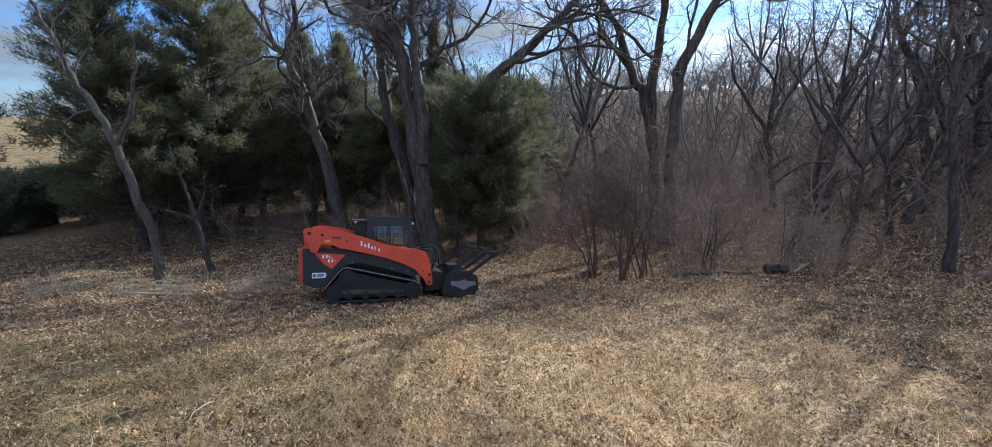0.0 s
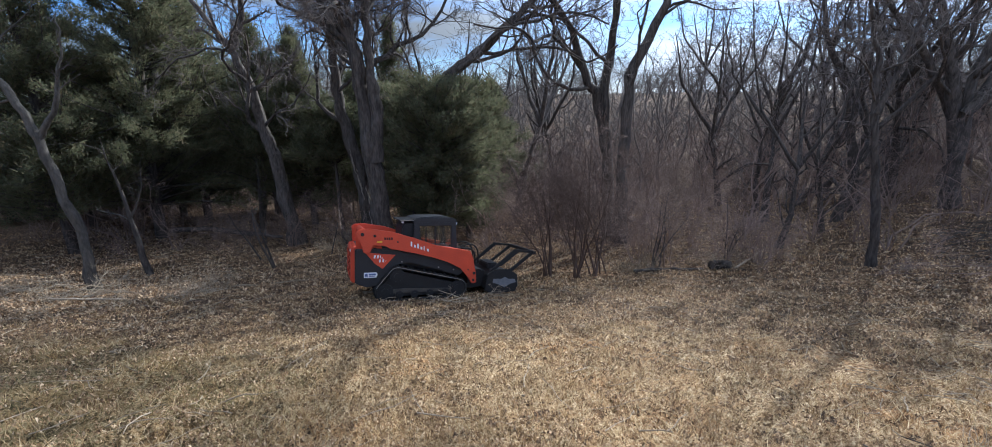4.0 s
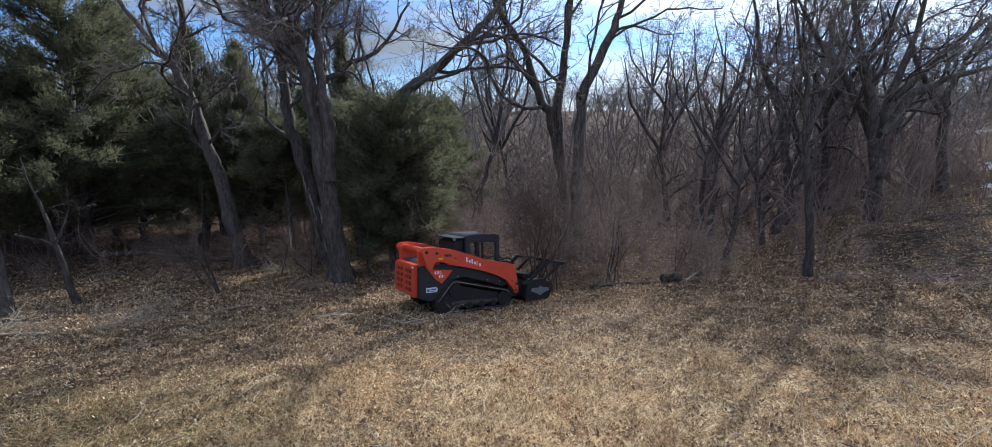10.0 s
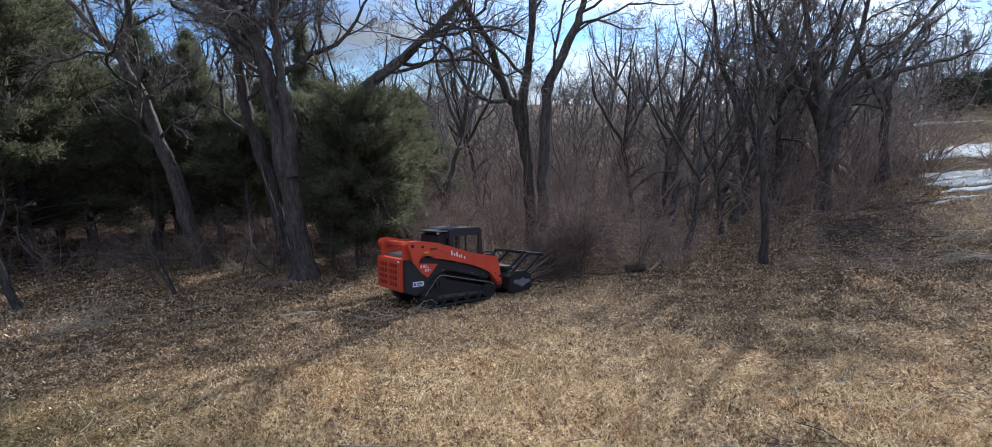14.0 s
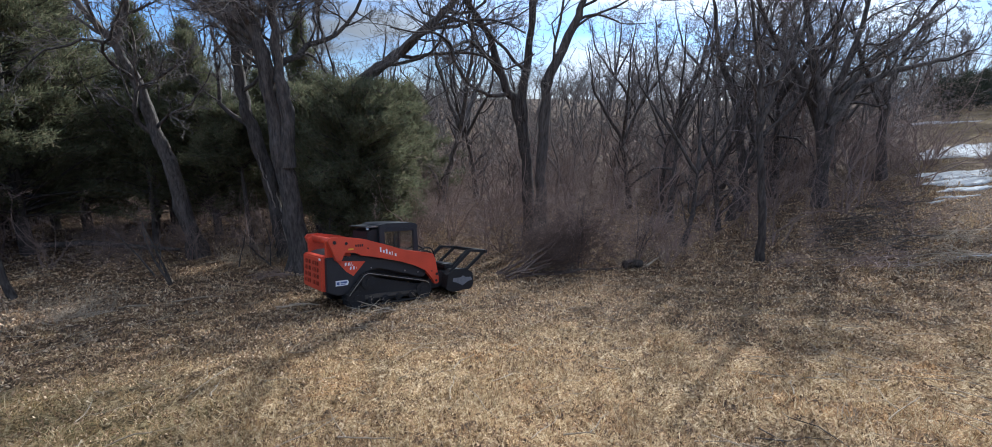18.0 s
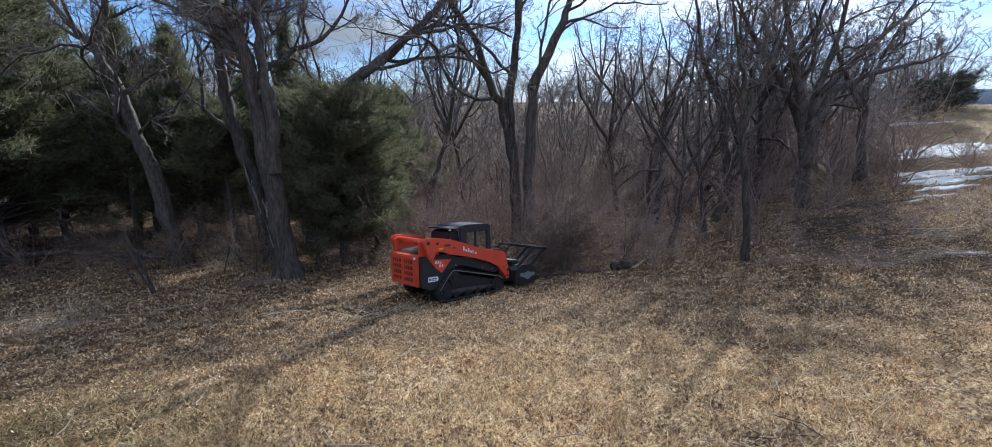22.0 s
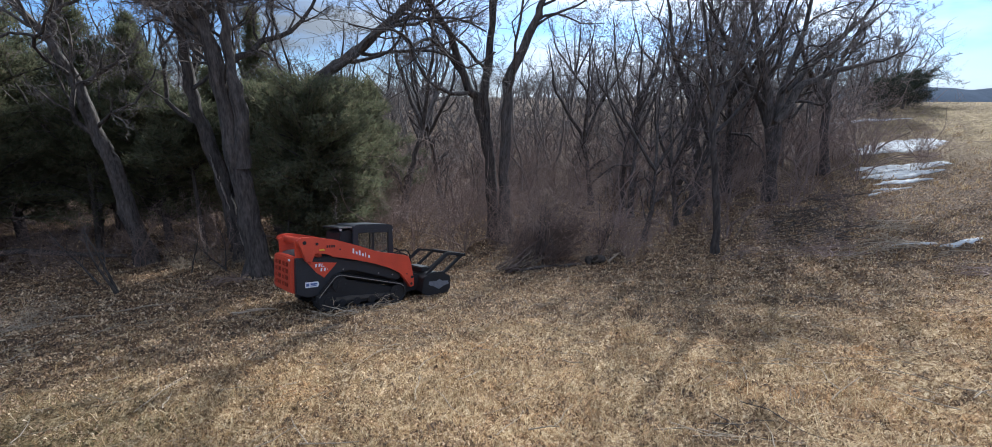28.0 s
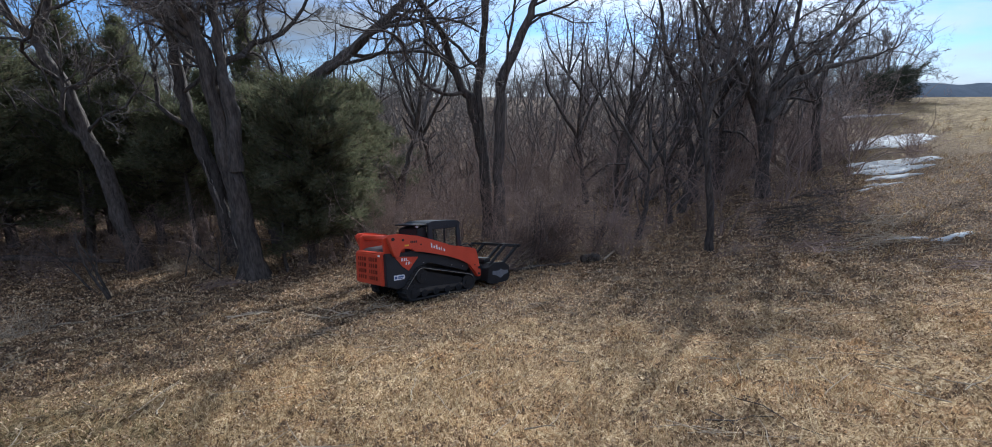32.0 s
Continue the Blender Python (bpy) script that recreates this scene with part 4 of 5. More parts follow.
def glass_material():
    m = bpy.data.materials.new("tinted_glass")
    m.use_nodes = True
    p = m.node_tree.nodes["Principled BSDF"]
    p.inputs["Base Color"].default_value = (0.86, 0.92, 0.92, 1)
    p.inputs["Roughness"].default_value = 0.03
    p.inputs["Transmission Weight"].default_value = 1.0
    p.inputs["IOR"].default_value = 1.45
    return m


GLASS = glass_material()


def solid(bm_fill, bevel=0.0, segments=2):
    """Runs bm_fill on a new bmesh, bevels it and gives a mesh without material."""
    bm = bmesh.new()
    bm_fill(bm)
    if bevel:
        bmesh.ops.bevel(bm, geom=bm.edges[:], offset=bevel, segments=segments, affect="EDGES", clamp_overlap=True)
    bmesh.ops.recalc_face_normals(bm, faces=bm.faces[:])
    me = bpy.data.meshes.new("piece")
    bm.to_mesh(me)
    bm.free()
    return me


def add_box(bm, x0, x1, y0, y1, z0, z1):
    v = [bm.verts.new(p) for p in ((x0, y0, z0), (x1, y0, z0), (x1, y1, z0), (x0, y1, z0), (x0, y0, z1), (x1, y0, z1), (x1, y1, z1), (x0, y1, z1))]
    for f in ((0, 3, 2, 1), (4, 5, 6, 7), (0, 1, 5, 4), (1, 2, 6, 5), (2, 3, 7, 6), (3, 0, 4, 7)):
        bm.faces.new([v[i] for i in f])


def add_prism(bm, profile, y0, y1):
    a = [bm.verts.new((x, y0, z)) for x, z in profile]
    b = [bm.verts.new((x, y1, z)) for x, z in profile]
    bm.faces.new(a)
    bm.faces.new(b[::-1])
    for i in range(len(a)):
        j = (i + 1) % len(a)
        bm.faces.new((a[i], b[i], b[j], a[j]))


def add_drum(bm, x, z, r, y0, y1, sides=24):
    add_prism(bm, [(x + r * cos(2 * pi * k / sides), z + r * sin(2 * pi * k / sides)) for k in range(sides)], y0, y1)


def piece(name, mat, parent, fill, bevel=0.0, label="", segments=2, smooth=False):
    me = solid(fill, bevel, segments)
    me.name = name
    me.materials.append(mat)
    if smooth:
        me.polygons.foreach_set("use_smooth", np.ones(len(me.polygons), dtype=bool))
    ob = new(name, me)
    ob.parent = parent
    return tagged(ob, label)


def rod(name, mat, parent, pts, r, sides=8, label=""):
    p = Pile()
    pts = np.array(pts, float)
    tube(p, pts, np.full(len(pts), r), sides)
    return part(name, p, mat, parent, label, True)


def arc(p, q, sag, n=8):
    """Points of a hose that bows out by sag between p and q."""
    p, q, s = np.array(p, float), np.array(q, float), np.array(sag, float)
    return [p + (q - p) * f + s * (4 * f * (1 - f)) for f in np.linspace(0, 1, n)]


WHEELS = []


def track_loop():
    """The belt's path in side view: two idlers on the ground and a raised drive sprocket."""
    c = [(0.93, 0.25, 0.235), (-0.62, 0.63, 0.225), (-0.93, 0.25, 0.235)]
    pts = []
    k = len(c)
    for i in range(k):
        (x0, z0, r0), (x1, z1, r1), (x2, z2, r2) = c[i - 1], c[i], c[(i + 1) % k]
        a0 = atan2(z1 - z0, x1 - x0) - pi / 2
        a1 = atan2(z2 - z1, x2 - x1) - pi / 2
        while a1 < a0:
            a1 += 2 * pi
        for f in np.linspace(0, 1, 10):
            a = a0 + (a1 - a0) * f
            pts.append((x1 + r1 * cos(a), z1 + r1 * sin(a)))
    out = []
    for i, (x, z) in enumerate(pts):
        x2, z2 = pts[(i + 1) % len(pts)]
        d = hypot(x2 - x, z2 - z)
        m = max(1, int(d / 0.07))
        out += [(x + (x2 - x) * j / m, z + (z2 - z) * j / m) for j in range(m)]
    return out


def track(parent, y0, y1, side):
    loop = track_loop()
    n = len(loop)
    L = np.array(loop)
    d = np.roll(L, -1, 0) - np.roll(L, 1, 0)
    d /= np.linalg.norm(d, axis=1)[:, None]
    out = np.stack([d[:, 1], -d[:, 0]], -1)
    belt = Pile()
    o, i = L + out * 0.012, L - out * 0.028
    v = []
    for a, y in ((o, y0), (o, y1), (i, y1), (i, y0)):
        v.append(np.stack([a[:, 0], np.full(n, y), a[:, 1]], -1))
    q = [[k * n + j, k * n + (j + 1) % n, ((k + 1) % 4) * n + (j + 1) % n, ((k + 1) % 4) * n + j] for k in range(4) for j in range(n)]
    belt.add(np.concatenate(v), q)
    # lugs
    for j in range(0, n, 2):
        p0, t, u = L[j], d[j], out[j]
        w = 0.022
        s = [p0 - t * w + u * 0.01, p0 + t * w + u * 0.01, p0 + t * w * 0.7 + u * 0.04, p0 - t * w * 0.7 + u * 0.04]
        vs = [(a[0], y, a[1]) for y in (y0 + 0.01, y1 - 0.01) for a in s]
        belt.add(vs, [[0, 1, 2, 3], [7, 6, 5, 4], [0, 4, 5, 1], [1, 5, 6, 2], [2, 6, 7, 3], [3, 7, 4, 0]])
    bo = part("track_belt", belt, RUBBER, parent, "black rubber track with worn lugs")
    # pale strip on the belt's upper run only
    rim = Pile()
    ye = y0 - 0.004 if side < 0 else y1 + 0.004
    top = [k for k in range(n) if L[k, 1] > 0.38]
    a, b = L + out * 0.010, L - out * 0.006
    v = np.concatenate([np.stack([a[:, 0], np.full(n, ye), a[:, 1]], -1), np.stack([b[:, 0], np.full(n, ye), b[:, 1]], -1)])
    rim.add(v, [[k, (k + 1) % n, n + (k + 1) % n, n + k] for k in top])
    part("worn_edge", rim, WORN, bo, "pale strip along the upper edge of the track")
    ym0, ym1 = (y0 + 0.03, y1 - 0.06) if side < 0 else (y0 + 0.06, y1 - 0.03)
    for name, x, z, r in (("front_idler", 0.93, 0.25, 0.20), ("rear_idler", -0.93, 0.25, 0.20), ("drive_sprocket", -0.62, 0.63, 0.19)):
        def wheel(bm, r=r):
            add_drum(bm, 0, 0, r, ym0, ym1, 20)
            add_drum(bm, 0, 0, r * 0.45, ym0 - 0.025, ym1 + 0.025, 12)
            for k in range(6):
                a = k * pi / 3
                add_drum(bm, cos(a) * r * 0.7, sin(a) * r * 0.7, r * 0.10, ym0 - 0.012, ym1 + 0.012, 8)
        w = piece(name, BLACK, parent, wheel)
        w.location = (x, 0, z)
        WHEELS.append((w, x, z, r))
    for k in range(4):
        x = -0.58 + k * 0.39
        w = piece("roller", BLACK, parent, lambda bm: (add_drum(bm, 0, 0, 0.10, ym0, ym1, 14), add_drum(bm, 0, 0, 0.045, ym0 - 0.02, ym1 + 0.02, 10)))
        w.location = (x, 0, 0.16)
        WHEELS.append((w, x, 0.16, 0.10))
    piece("track_frame", BLACK, parent, lambda bm: add_prism(bm, [(-1.02, 0.20), (-0.90, 0.11), (0.92, 0.11), (1.04, 0.22), (0.98, 0.36), (-0.50, 0.74), (-0.74, 0.74), (-0.98, 0.44)], ym0 + 0.05, ym1 - 0.05), 0.015, "black undercarriage frame")
    ya, yb = (y0 + 0.035, y0 + 0.075) if side < 0 else (y1 - 0.075, y1 - 0.035)
    piece("roller_rail", DUSTY_LIT, parent, lambda bm: add_prism(bm, [(-0.80, 0.20), (0.80, 0.18), (0.86, 0.25), (-0.40, 0.31), (-0.80, 0.30)], ya, yb), 0.012, "dust-covered roller rail")


def mulcher(loader):
    body = [(1.52, 0.16), (1.60, 0.52), (1.78, 0.66), (2.12, 0.66), (2.36, 0.50), (2.30, 0.44), (2.05, 0.55), (1.80, 0.52), (1.70, 0.2), (1.62, 0.10)]
    head = piece("mulcher_housing", BLACK, loader, lambda bm: add_prism(bm, body, -0.86, 0.86), 0.012, "black steel mulcher housing")
    head.location.x = 0.20
    for s in (-1, 1):
        plate = [(1.50, 0.12), (1.58, 0.56), (1.80, 0.68), (2.20, 0.68), (2.44, 0.52), (2.46, 0.20), (2.36, 0.05), (1.72, 0.03)]
        sp = piece("side_plate", BLACK, head, lambda bm, s=s: add_prism(bm, plate, s * 0.90 - 0.035, s * 0.90 + 0.035), 0.012)
        mark = [(1.72, 0.33), (1.90, 0.27), (2.06, 0.18), (2.22, 0.27), (2.40, 0.31), (2.36, 0.40), (2.18, 0.41), (2.08, 0.47), (1.98, 0.42), (1.74, 0.43)]
        y = s * 0.938
        piece("emblem", PALE, head, lambda bm, y=y: add_prism(bm, mark, y - 0.003, y + 0.003), 0, "plain pale diamond-shaped emblem")
    piece("rotor", WORN, head, lambda bm: add_drum(bm, 2.05, 0.24, 0.20, -0.84, 0.84, 18), 0, "toothed steel rotor drum")
    teeth = Pile()
    for k in range(60):
        a, y = k * 2.4, -0.8 + 1.6 * (k % 15) / 14
        x, z = 2.05 + 0.22 * cos(a), 0.24 + 0.22 * sin(a)
        c = 0.028
        vs = [(x + dx * c, y + dy * c, z + dz * c) for dx in (-1, 1) for dy in (-1, 1) for dz in (-1, 1)]
        teeth.add(vs, [[0, 1, 3, 2], [4, 6, 7, 5], [0, 4, 5, 1], [2, 3, 7, 6], [0, 2, 6, 4], [1, 5, 7, 3]])
    part("rotor_teeth", teeth, WORN, head)
    # push bar over the head
    bar = piece("push_bar", BLACK, loader, lambda bm: add_prism(bm, [(2.90, 1.06), (2.99, 1.06), (2.99, 1.15), (2.90, 1.15)], -0.95, 0.95), 0.01, "black push-bar frame")
    bar.location.x = 0.20
    for y in (-0.82, 0.0, 0.82):
        piece("strut", BLACK, bar, lambda bm, y=y: add_prism(bm, [(2.22, 0.62), (2.32, 0.60), (2.98, 1.08), (2.90, 1.12)], y - 0.04, y + 0.04), 0.008)
    for y in (-0.82, 0.82):
        piece("brace", BLACK, bar, lambda bm, y=y: add_prism(bm, [(1.66, 0.62), (1.76, 0.60), (2.44, 1.14), (2.94, 1.08), (2.94, 1.14), (2.38, 1.21)], y - 0.03, y + 0.03), 0.006)
    # motor cover
    piece("motor_cover", BLACK, head, lambda bm: add_box(bm, 1.70, 2.02, -0.55, 0.25, 0.64, 0.80), 0.03)
    piece("coupler", BLACK, loader, lambda bm: add_prism(bm, [(1.30, 0.16), (1.40, 0.14), (1.78, 0.18), (1.82, 0.60), (1.60, 0.66), (1.32, 0.6)], -0.58, 0.58), 0.015)
    for s in (-1, 1):
        rod("hose", RUBBER, loader, arc((1.0, s * 0.35, 1.18), (1.72, s * 0.25, 0.78), (0.22, 0, 0.30)), 0.022, label="black hydraulic hose")
    rod("hose", RUBBER, loader, arc((0.95, -0.55, 1.22), (1.50, -0.45, 0.66), (0.26, 0, 0.22)), 0.022)


def mulching_loader():
    root = thing("track_loader", "orange and dark navy compact track loader with forestry mulcher, driving", "track loader")
    # hull
    hull = piece("hull", NAVY, root, lambda bm: add_prism(bm, [(-1.62, 0.50), (-1.30, 0.36), (-0.5, 0.36), (-0.35, 0.5), (0.95, 0.42), (1.10, 0.6), (1.10, 0.95), (-0.45, 1.02), (-0.62, 1.30), (-1.50, 1.36), (-1.62, 1.30)], -0.52, 0.52), 0.02, "dark navy steel hull")
    for s in (-1, 1):
        sp = [(-1.64, 0.48), (-1.36, 0.36), (-1.12, 0.40), (-1.0, 0.62), (-0.66, 0.92), (-0.30, 0.98), (0.98, 0.56), (1.10, 0.62), (1.06, 1.0), (-0.45, 1.18), (-0.66, 1.30), (-1.64, 1.33)]
        a, b = sorted((s * 0.52, s * 0.835))
        panel = piece("side_panel", NAVY, root, lambda bm, a=a, b=b: add_prism(bm, sp, a, b), 0.02, "dark side panel of the engine bay")
        y = s * 0.84
        tri = [(-1.40, 1.24), (-0.66, 1.16), (-0.98, 0.82), (-1.16, 0.95)]
        piece("triangle_panel", ORANGE, panel, lambda bm, y=y: add_prism(bm, tri, y - 0.006, y + 0.006), 0, "orange triangular panel")
        y2 = s * 0.848
        for x0, x1, z0, z1 in ((-1.20, -1.145, 1.09, 1.17), (-1.12, -1.065, 1.09, 1.17), (-1.05, -1.02, 1.085, 1.165), (-1.02, -0.97, 1.085, 1.105), (-1.07, -1.02, 0.985, 1.06), (-0.99, -0.94, 0.985, 1.06), (-0.91, -0.89, 1.0, 1.04)):
            piece("letter_bar", WHITE, panel, lambda bm, c=(x0, x1, z0, z1): add_prism(bm, [(c[0], c[2]), (c[1] - 0.012, c[2]), (c[1], c[3]), (c[0] + 0.012, c[3])], y2 - 0.003, y2 + 0.003))
        plate = piece("dealer_plate", WHITE, panel, lambda bm, y=y: add_prism(bm, [(-1.43, 0.61), (-1.13, 0.61), (-1.10, 0.68), (-1.13, 0.74), (-1.43, 0.74)], y - 0.005, y + 0.005), 0, "white plate with blue bars")
        for x0, x1, z0, z1 in ((-1.41, -1.34, 0.64, 0.71), (-1.31, -1.15, 0.67, 0.71), (-1.31, -1.17, 0.635, 0.655)):
            piece("blue_bar", BLUE, panel, lambda bm, c=(x0, x1, z0, z1): add_prism(bm, [(c[0], c[2]), (c[1], c[2]), (c[1], c[3]), (c[0], c[3])], y2 - 0.003, y2 + 0.003))
        for x, z in ((-0.5, 0.98), (0.45, 0.80), (0.85, 0.72)):
            piece("bolt", WORN, panel, lambda bm, x=x, z=z: add_drum(bm, x, z, 0.018, y - 0.012, y + 0.012, 8))
    piece("engine_hood", NAVY, root, lambda bm: add_prism(bm, [(-1.60, 1.28), (-1.60, 1.36), (-1.45, 1.42), (-0.60, 1.46), (-0.55, 1.30)], -0.60, 0.60), 0.02, "dark engine hood")
    # grille door
    door = piece("grille_door", ORANGE, root, lambda bm: add_prism(bm, [(-1.74, 0.50), (-1.64, 0.47), (-1.50, 0.49), (-1.50, 1.34), (-1.62, 1.37), (-1.73, 1.33)], -0.71, 0.71), 0.025, "orange rear grille door")
    for c in (-1, 1):
        for k in range(4):
            z = 0.62 + k * 0.165
            piece("vent", GRILLE, door, lambda bm, c=c, z=z: add_box(bm, -1.752, -1.70, c * 0.31 - 0.22, c * 0.31 + 0.22, z, z + 0.105), 0.012, "dark red mesh vent")
            for j in range(3):
                piece("vent_slat", ORANGE, door, lambda bm, c=c, z=z, j=j: add_box(bm, -1.758, -1.745, c * 0.31 - 0.12 + j * 0.12 - 0.012, c * 0.31 - 0.12 + j * 0.12 + 0.012, z, z + 0.105))
    piece("tail_lamp", WHITE, door, lambda bm: add_box(bm, -1.752, -1.73, -0.70, -0.60, 1.26, 1.31), 0.006)
    # loader arms
    prof = [(-1.63, 1.74), (-1.55, 1.82), (-1.28, 1.83), (-0.72, 1.74), (-0.17, 1.57), (0.38, 1.38), (1.04, 1.26), (1.29, 1.20), (1.36, 1.02), (1.45, 0.55), (1.45, 0.36), (1.33, 0.34), (1.24, 0.53), (1.04, 0.77), (0.71, 0.945), (0.27, 1.08), (-0.17, 1.195), (-0.56, 1.285), (-0.80, 1.32), (-0.92, 1.42), (-1.22, 1.46), (-1.30, 1.22), (-1.44, 1.24), (-1.52, 1.5)]
    for s in (-1, 1):
        a, b = sorted((s * 0.80, s * 0.95))
        arm = piece("loader_arm", ORANGE, root, lambda bm, a=a, b=b: add_prism(bm, prof, a, b), 0.018, "orange lift arm")
        y = s * 0.955
        for x, z, r in ((-1.47, 1.70, 0.045), (-1.18, 1.66, 0.035), (-0.62, 1.50, 0.02), (1.38, 0.62, 0.04), (1.36, 0.44, 0.035), (1.22, 0.72, 0.02)):
            piece("pivot_pin", BLACK, arm, lambda bm, x=x, z=z, r=r: add_drum(bm, x, z, r, y - 0.012, y + 0.012, 12))
        for k, (w, h) in enumerate(((0.04, 0.125), (0.045, 0.07), (0.042, 0.12), (0.045, 0.07), (0.02, 0.11), (0.045, 0.07))):
            x = -0.30 + k * 0.083
            z = 1.435 - k * 0.028
            piece("letter_bar", WHITE, arm, lambda bm, x=x, z=z, w=w, h=h: add_prism(bm, [(x, z - 0.05), (x + w, z - 0.066), (x + w, z - 0.066 + h), (x, z - 0.05 + h)], y - 0.002, y + 0.004))
        for k in range(4):
            x = -0.95 + k * 0.055
            piece("letter_bar", BLACK, arm, lambda bm, x=x: add_prism(bm, [(x, 1.56), (x + 0.035, 1.555), (x + 0.035, 1.615), (x, 1.62)], y - 0.002, y + 0.003))
        piece("warning_decal", YELLOW, arm, lambda bm: add_prism(bm, [(-1.13, 1.49), (-1.0, 1.49), (-1.0, 1.53), (-1.13, 1.53)], y - 0.002, y + 0.003))
        # cylinder and link under the arm
        rod("lift_cylinder", BLACK, root, [(-1.2, s * 0.70, 1.30), (0.1, s * 0.70, 0.98)], 0.055, 12, "black lift cylinder")
        rod("piston_rod", WORN, root, [(0.1, s * 0.70, 0.98), (0.75, s * 0.72, 0.86)], 0.028, 10)
        rod("tilt_cylinder", BLACK, root, [(1.0, s * 0.62, 1.12), (1.45, s * 0.5, 0.62)], 0.045, 10)
        piece("rear_tower", ORANGE, root, lambda bm, s=s: add_prism(bm, [(-1.60, 1.2), (-1.62, 1.72), (-1.46, 1.78), (-1.05, 1.60), (-0.95, 1.2)], s * 0.68 - 0.05, s * 0.68 + 0.05), 0.015, "orange arm tower")
        track(root, *sorted((s * 0.53, s * 0.98)), s)
    piece("arm_crossbar", ORANGE, root, lambda bm: add_drum(bm, -1.42, 1.70, 0.09, -0.8, 0.8, 16), 0, smooth=True)
    piece("front_crossbar", ORANGE, root, lambda bm: add_box(bm, 1.28, 1.40, -0.80, 0.80, 0.86, 1.02), 0.02)
    # cab
    cab = piece("cab", NAVY, root, lambda bm: add_prism(bm, [(-0.50, 0.98), (0.98, 0.90), (1.0, 1.24), (-0.48, 1.30)], -0.60, 0.60), 0.03, "dark navy operator cab")
    piece("roof", NAVY, cab, lambda bm: add_prism(bm, [(-0.17, 1.97), (-0.13, 2.05), (0.02, 2.09), (0.80, 2.085), (0.94, 2.05), (1.0, 1.97), (0.97, 1.93), (-0.14, 1.95)], -0.64, 0.64), 0.03, "rounded dark roof")
    visor = piece("rear_visor", BLACK, cab, lambda bm: add_prism(bm, [(-0.52, 1.985), (-0.52, 2.02), (-0.13, 2.035), (-0.13, 1.99)], -0.56, 0.56), 0.008, "flat rear roof shade with pale edge")
    piece("visor_edge", WORN, visor, lambda bm: add_box(bm, -0.50, -0.16, -0.575, -0.562, 2.0, 2.022))
    piece("rear_lamp", WHITE, visor, lambda bm: add_box(bm, -0.45, -0.40, -0.52, -0.44, 1.93, 1.98), 0.008)
    piece("rear_shroud", BLACK, cab, lambda bm: add_prism(bm, [(-0.50, 1.28), (-0.12, 1.28), (-0.12, 1.94), (-0.30, 1.94), (-0.44, 1.88)], -0.50, 0.50), 0.02, "dark housing behind the cab")
    for s in (-1, 1):
        for prof in ([(-0.17, 1.24), (0.02, 1.24), (-0.02, 1.98), (-0.15, 1.98)], [(0.40, 1.24), (0.43, 1.24), (0.43, 1.96), (0.40, 1.96)], [(0.84, 1.22), (1.0, 1.20), (0.96, 1.97), (0.84, 1.97)]):
            piece("post", NAVY, cab, lambda bm, s=s, prof=prof: add_prism(bm, prof, s * 0.60 - 0.04, s * 0.60 + 0.04), 0.012)
        piece("window_header", NAVY, cab, lambda bm, s=s: add_box(bm, -0.03, 0.86, s * 0.60 - 0.035, s * 0.60 + 0.035, 1.86, 1.96), 0.012)
        for nm, x0, x1 in (("rear_side_window", 0.0, 0.40), ("front_side_window", 0.43, 0.85)):
            piece(nm, GLASS, cab, lambda bm, s=s, x0=x0, x1=x1: add_box(bm, x0 - 0.004, x1 + 0.004, s * 0.585 - 0.004, s * 0.585 + 0.004, 1.24, 1.88)).visible_shadow = False
            mesh = Pile()
            for x in np.arange(x0 + 0.04, x1, 0.07):
                tube(mesh, [(x, s * 0.61, 1.28), (x, s * 0.61, 1.87)], [0.004, 0.004], 4)
            for z in np.arange(1.30, 1.87, 0.07):
                tube(mesh, [(x0, s * 0.61, z), (x1, s * 0.61, z)], [0.004, 0.004], 4)
            # lighter steel than the cab, standing in for light on the mesh
            part("window_guard", mesh, DUSTY_LIT, cab, "steel mesh window guard")
    piece("front_door", GLASS, cab, lambda bm: add_box(bm, 0.93, 0.945, -0.56, 0.56, 1.2, 1.985)).visible_shadow = False
    piece("rear_window", GLASS, cab, lambda bm: add_box(bm, -0.10, -0.09, -0.56, 0.56, 1.3, 1.94)).visible_shadow = False
    seat = piece("seat", SEAT, cab, lambda bm: add_box(bm, 0.02, 0.46, -0.25, 0.25, 1.20, 1.34), 0.04)
    piece("seat_back", SEAT, seat, lambda bm: add_prism(bm, [(0.04, 1.30), (0.14, 1.30), (0.08, 1.80), (-0.02, 1.78)], -0.23, 0.23), 0.03)
    for s in (-1, 1):
        piece("work_light", WHITE, cab, lambda bm, s=s: add_box(bm, 0.96, 1.03, s * 0.45 - 0.07, s * 0.45 + 0.07, 1.88, 1.95), 0.01)
    rod("exhaust", BLACK, root, [(-1.0, 0.25, 1.42), (-1.0, 0.25, 1.62), (-1.06, 0.25, 1.68)], 0.045, 12, "black exhaust stub")
    mulcher(root)
    return root


LOADER = mulching_loader()

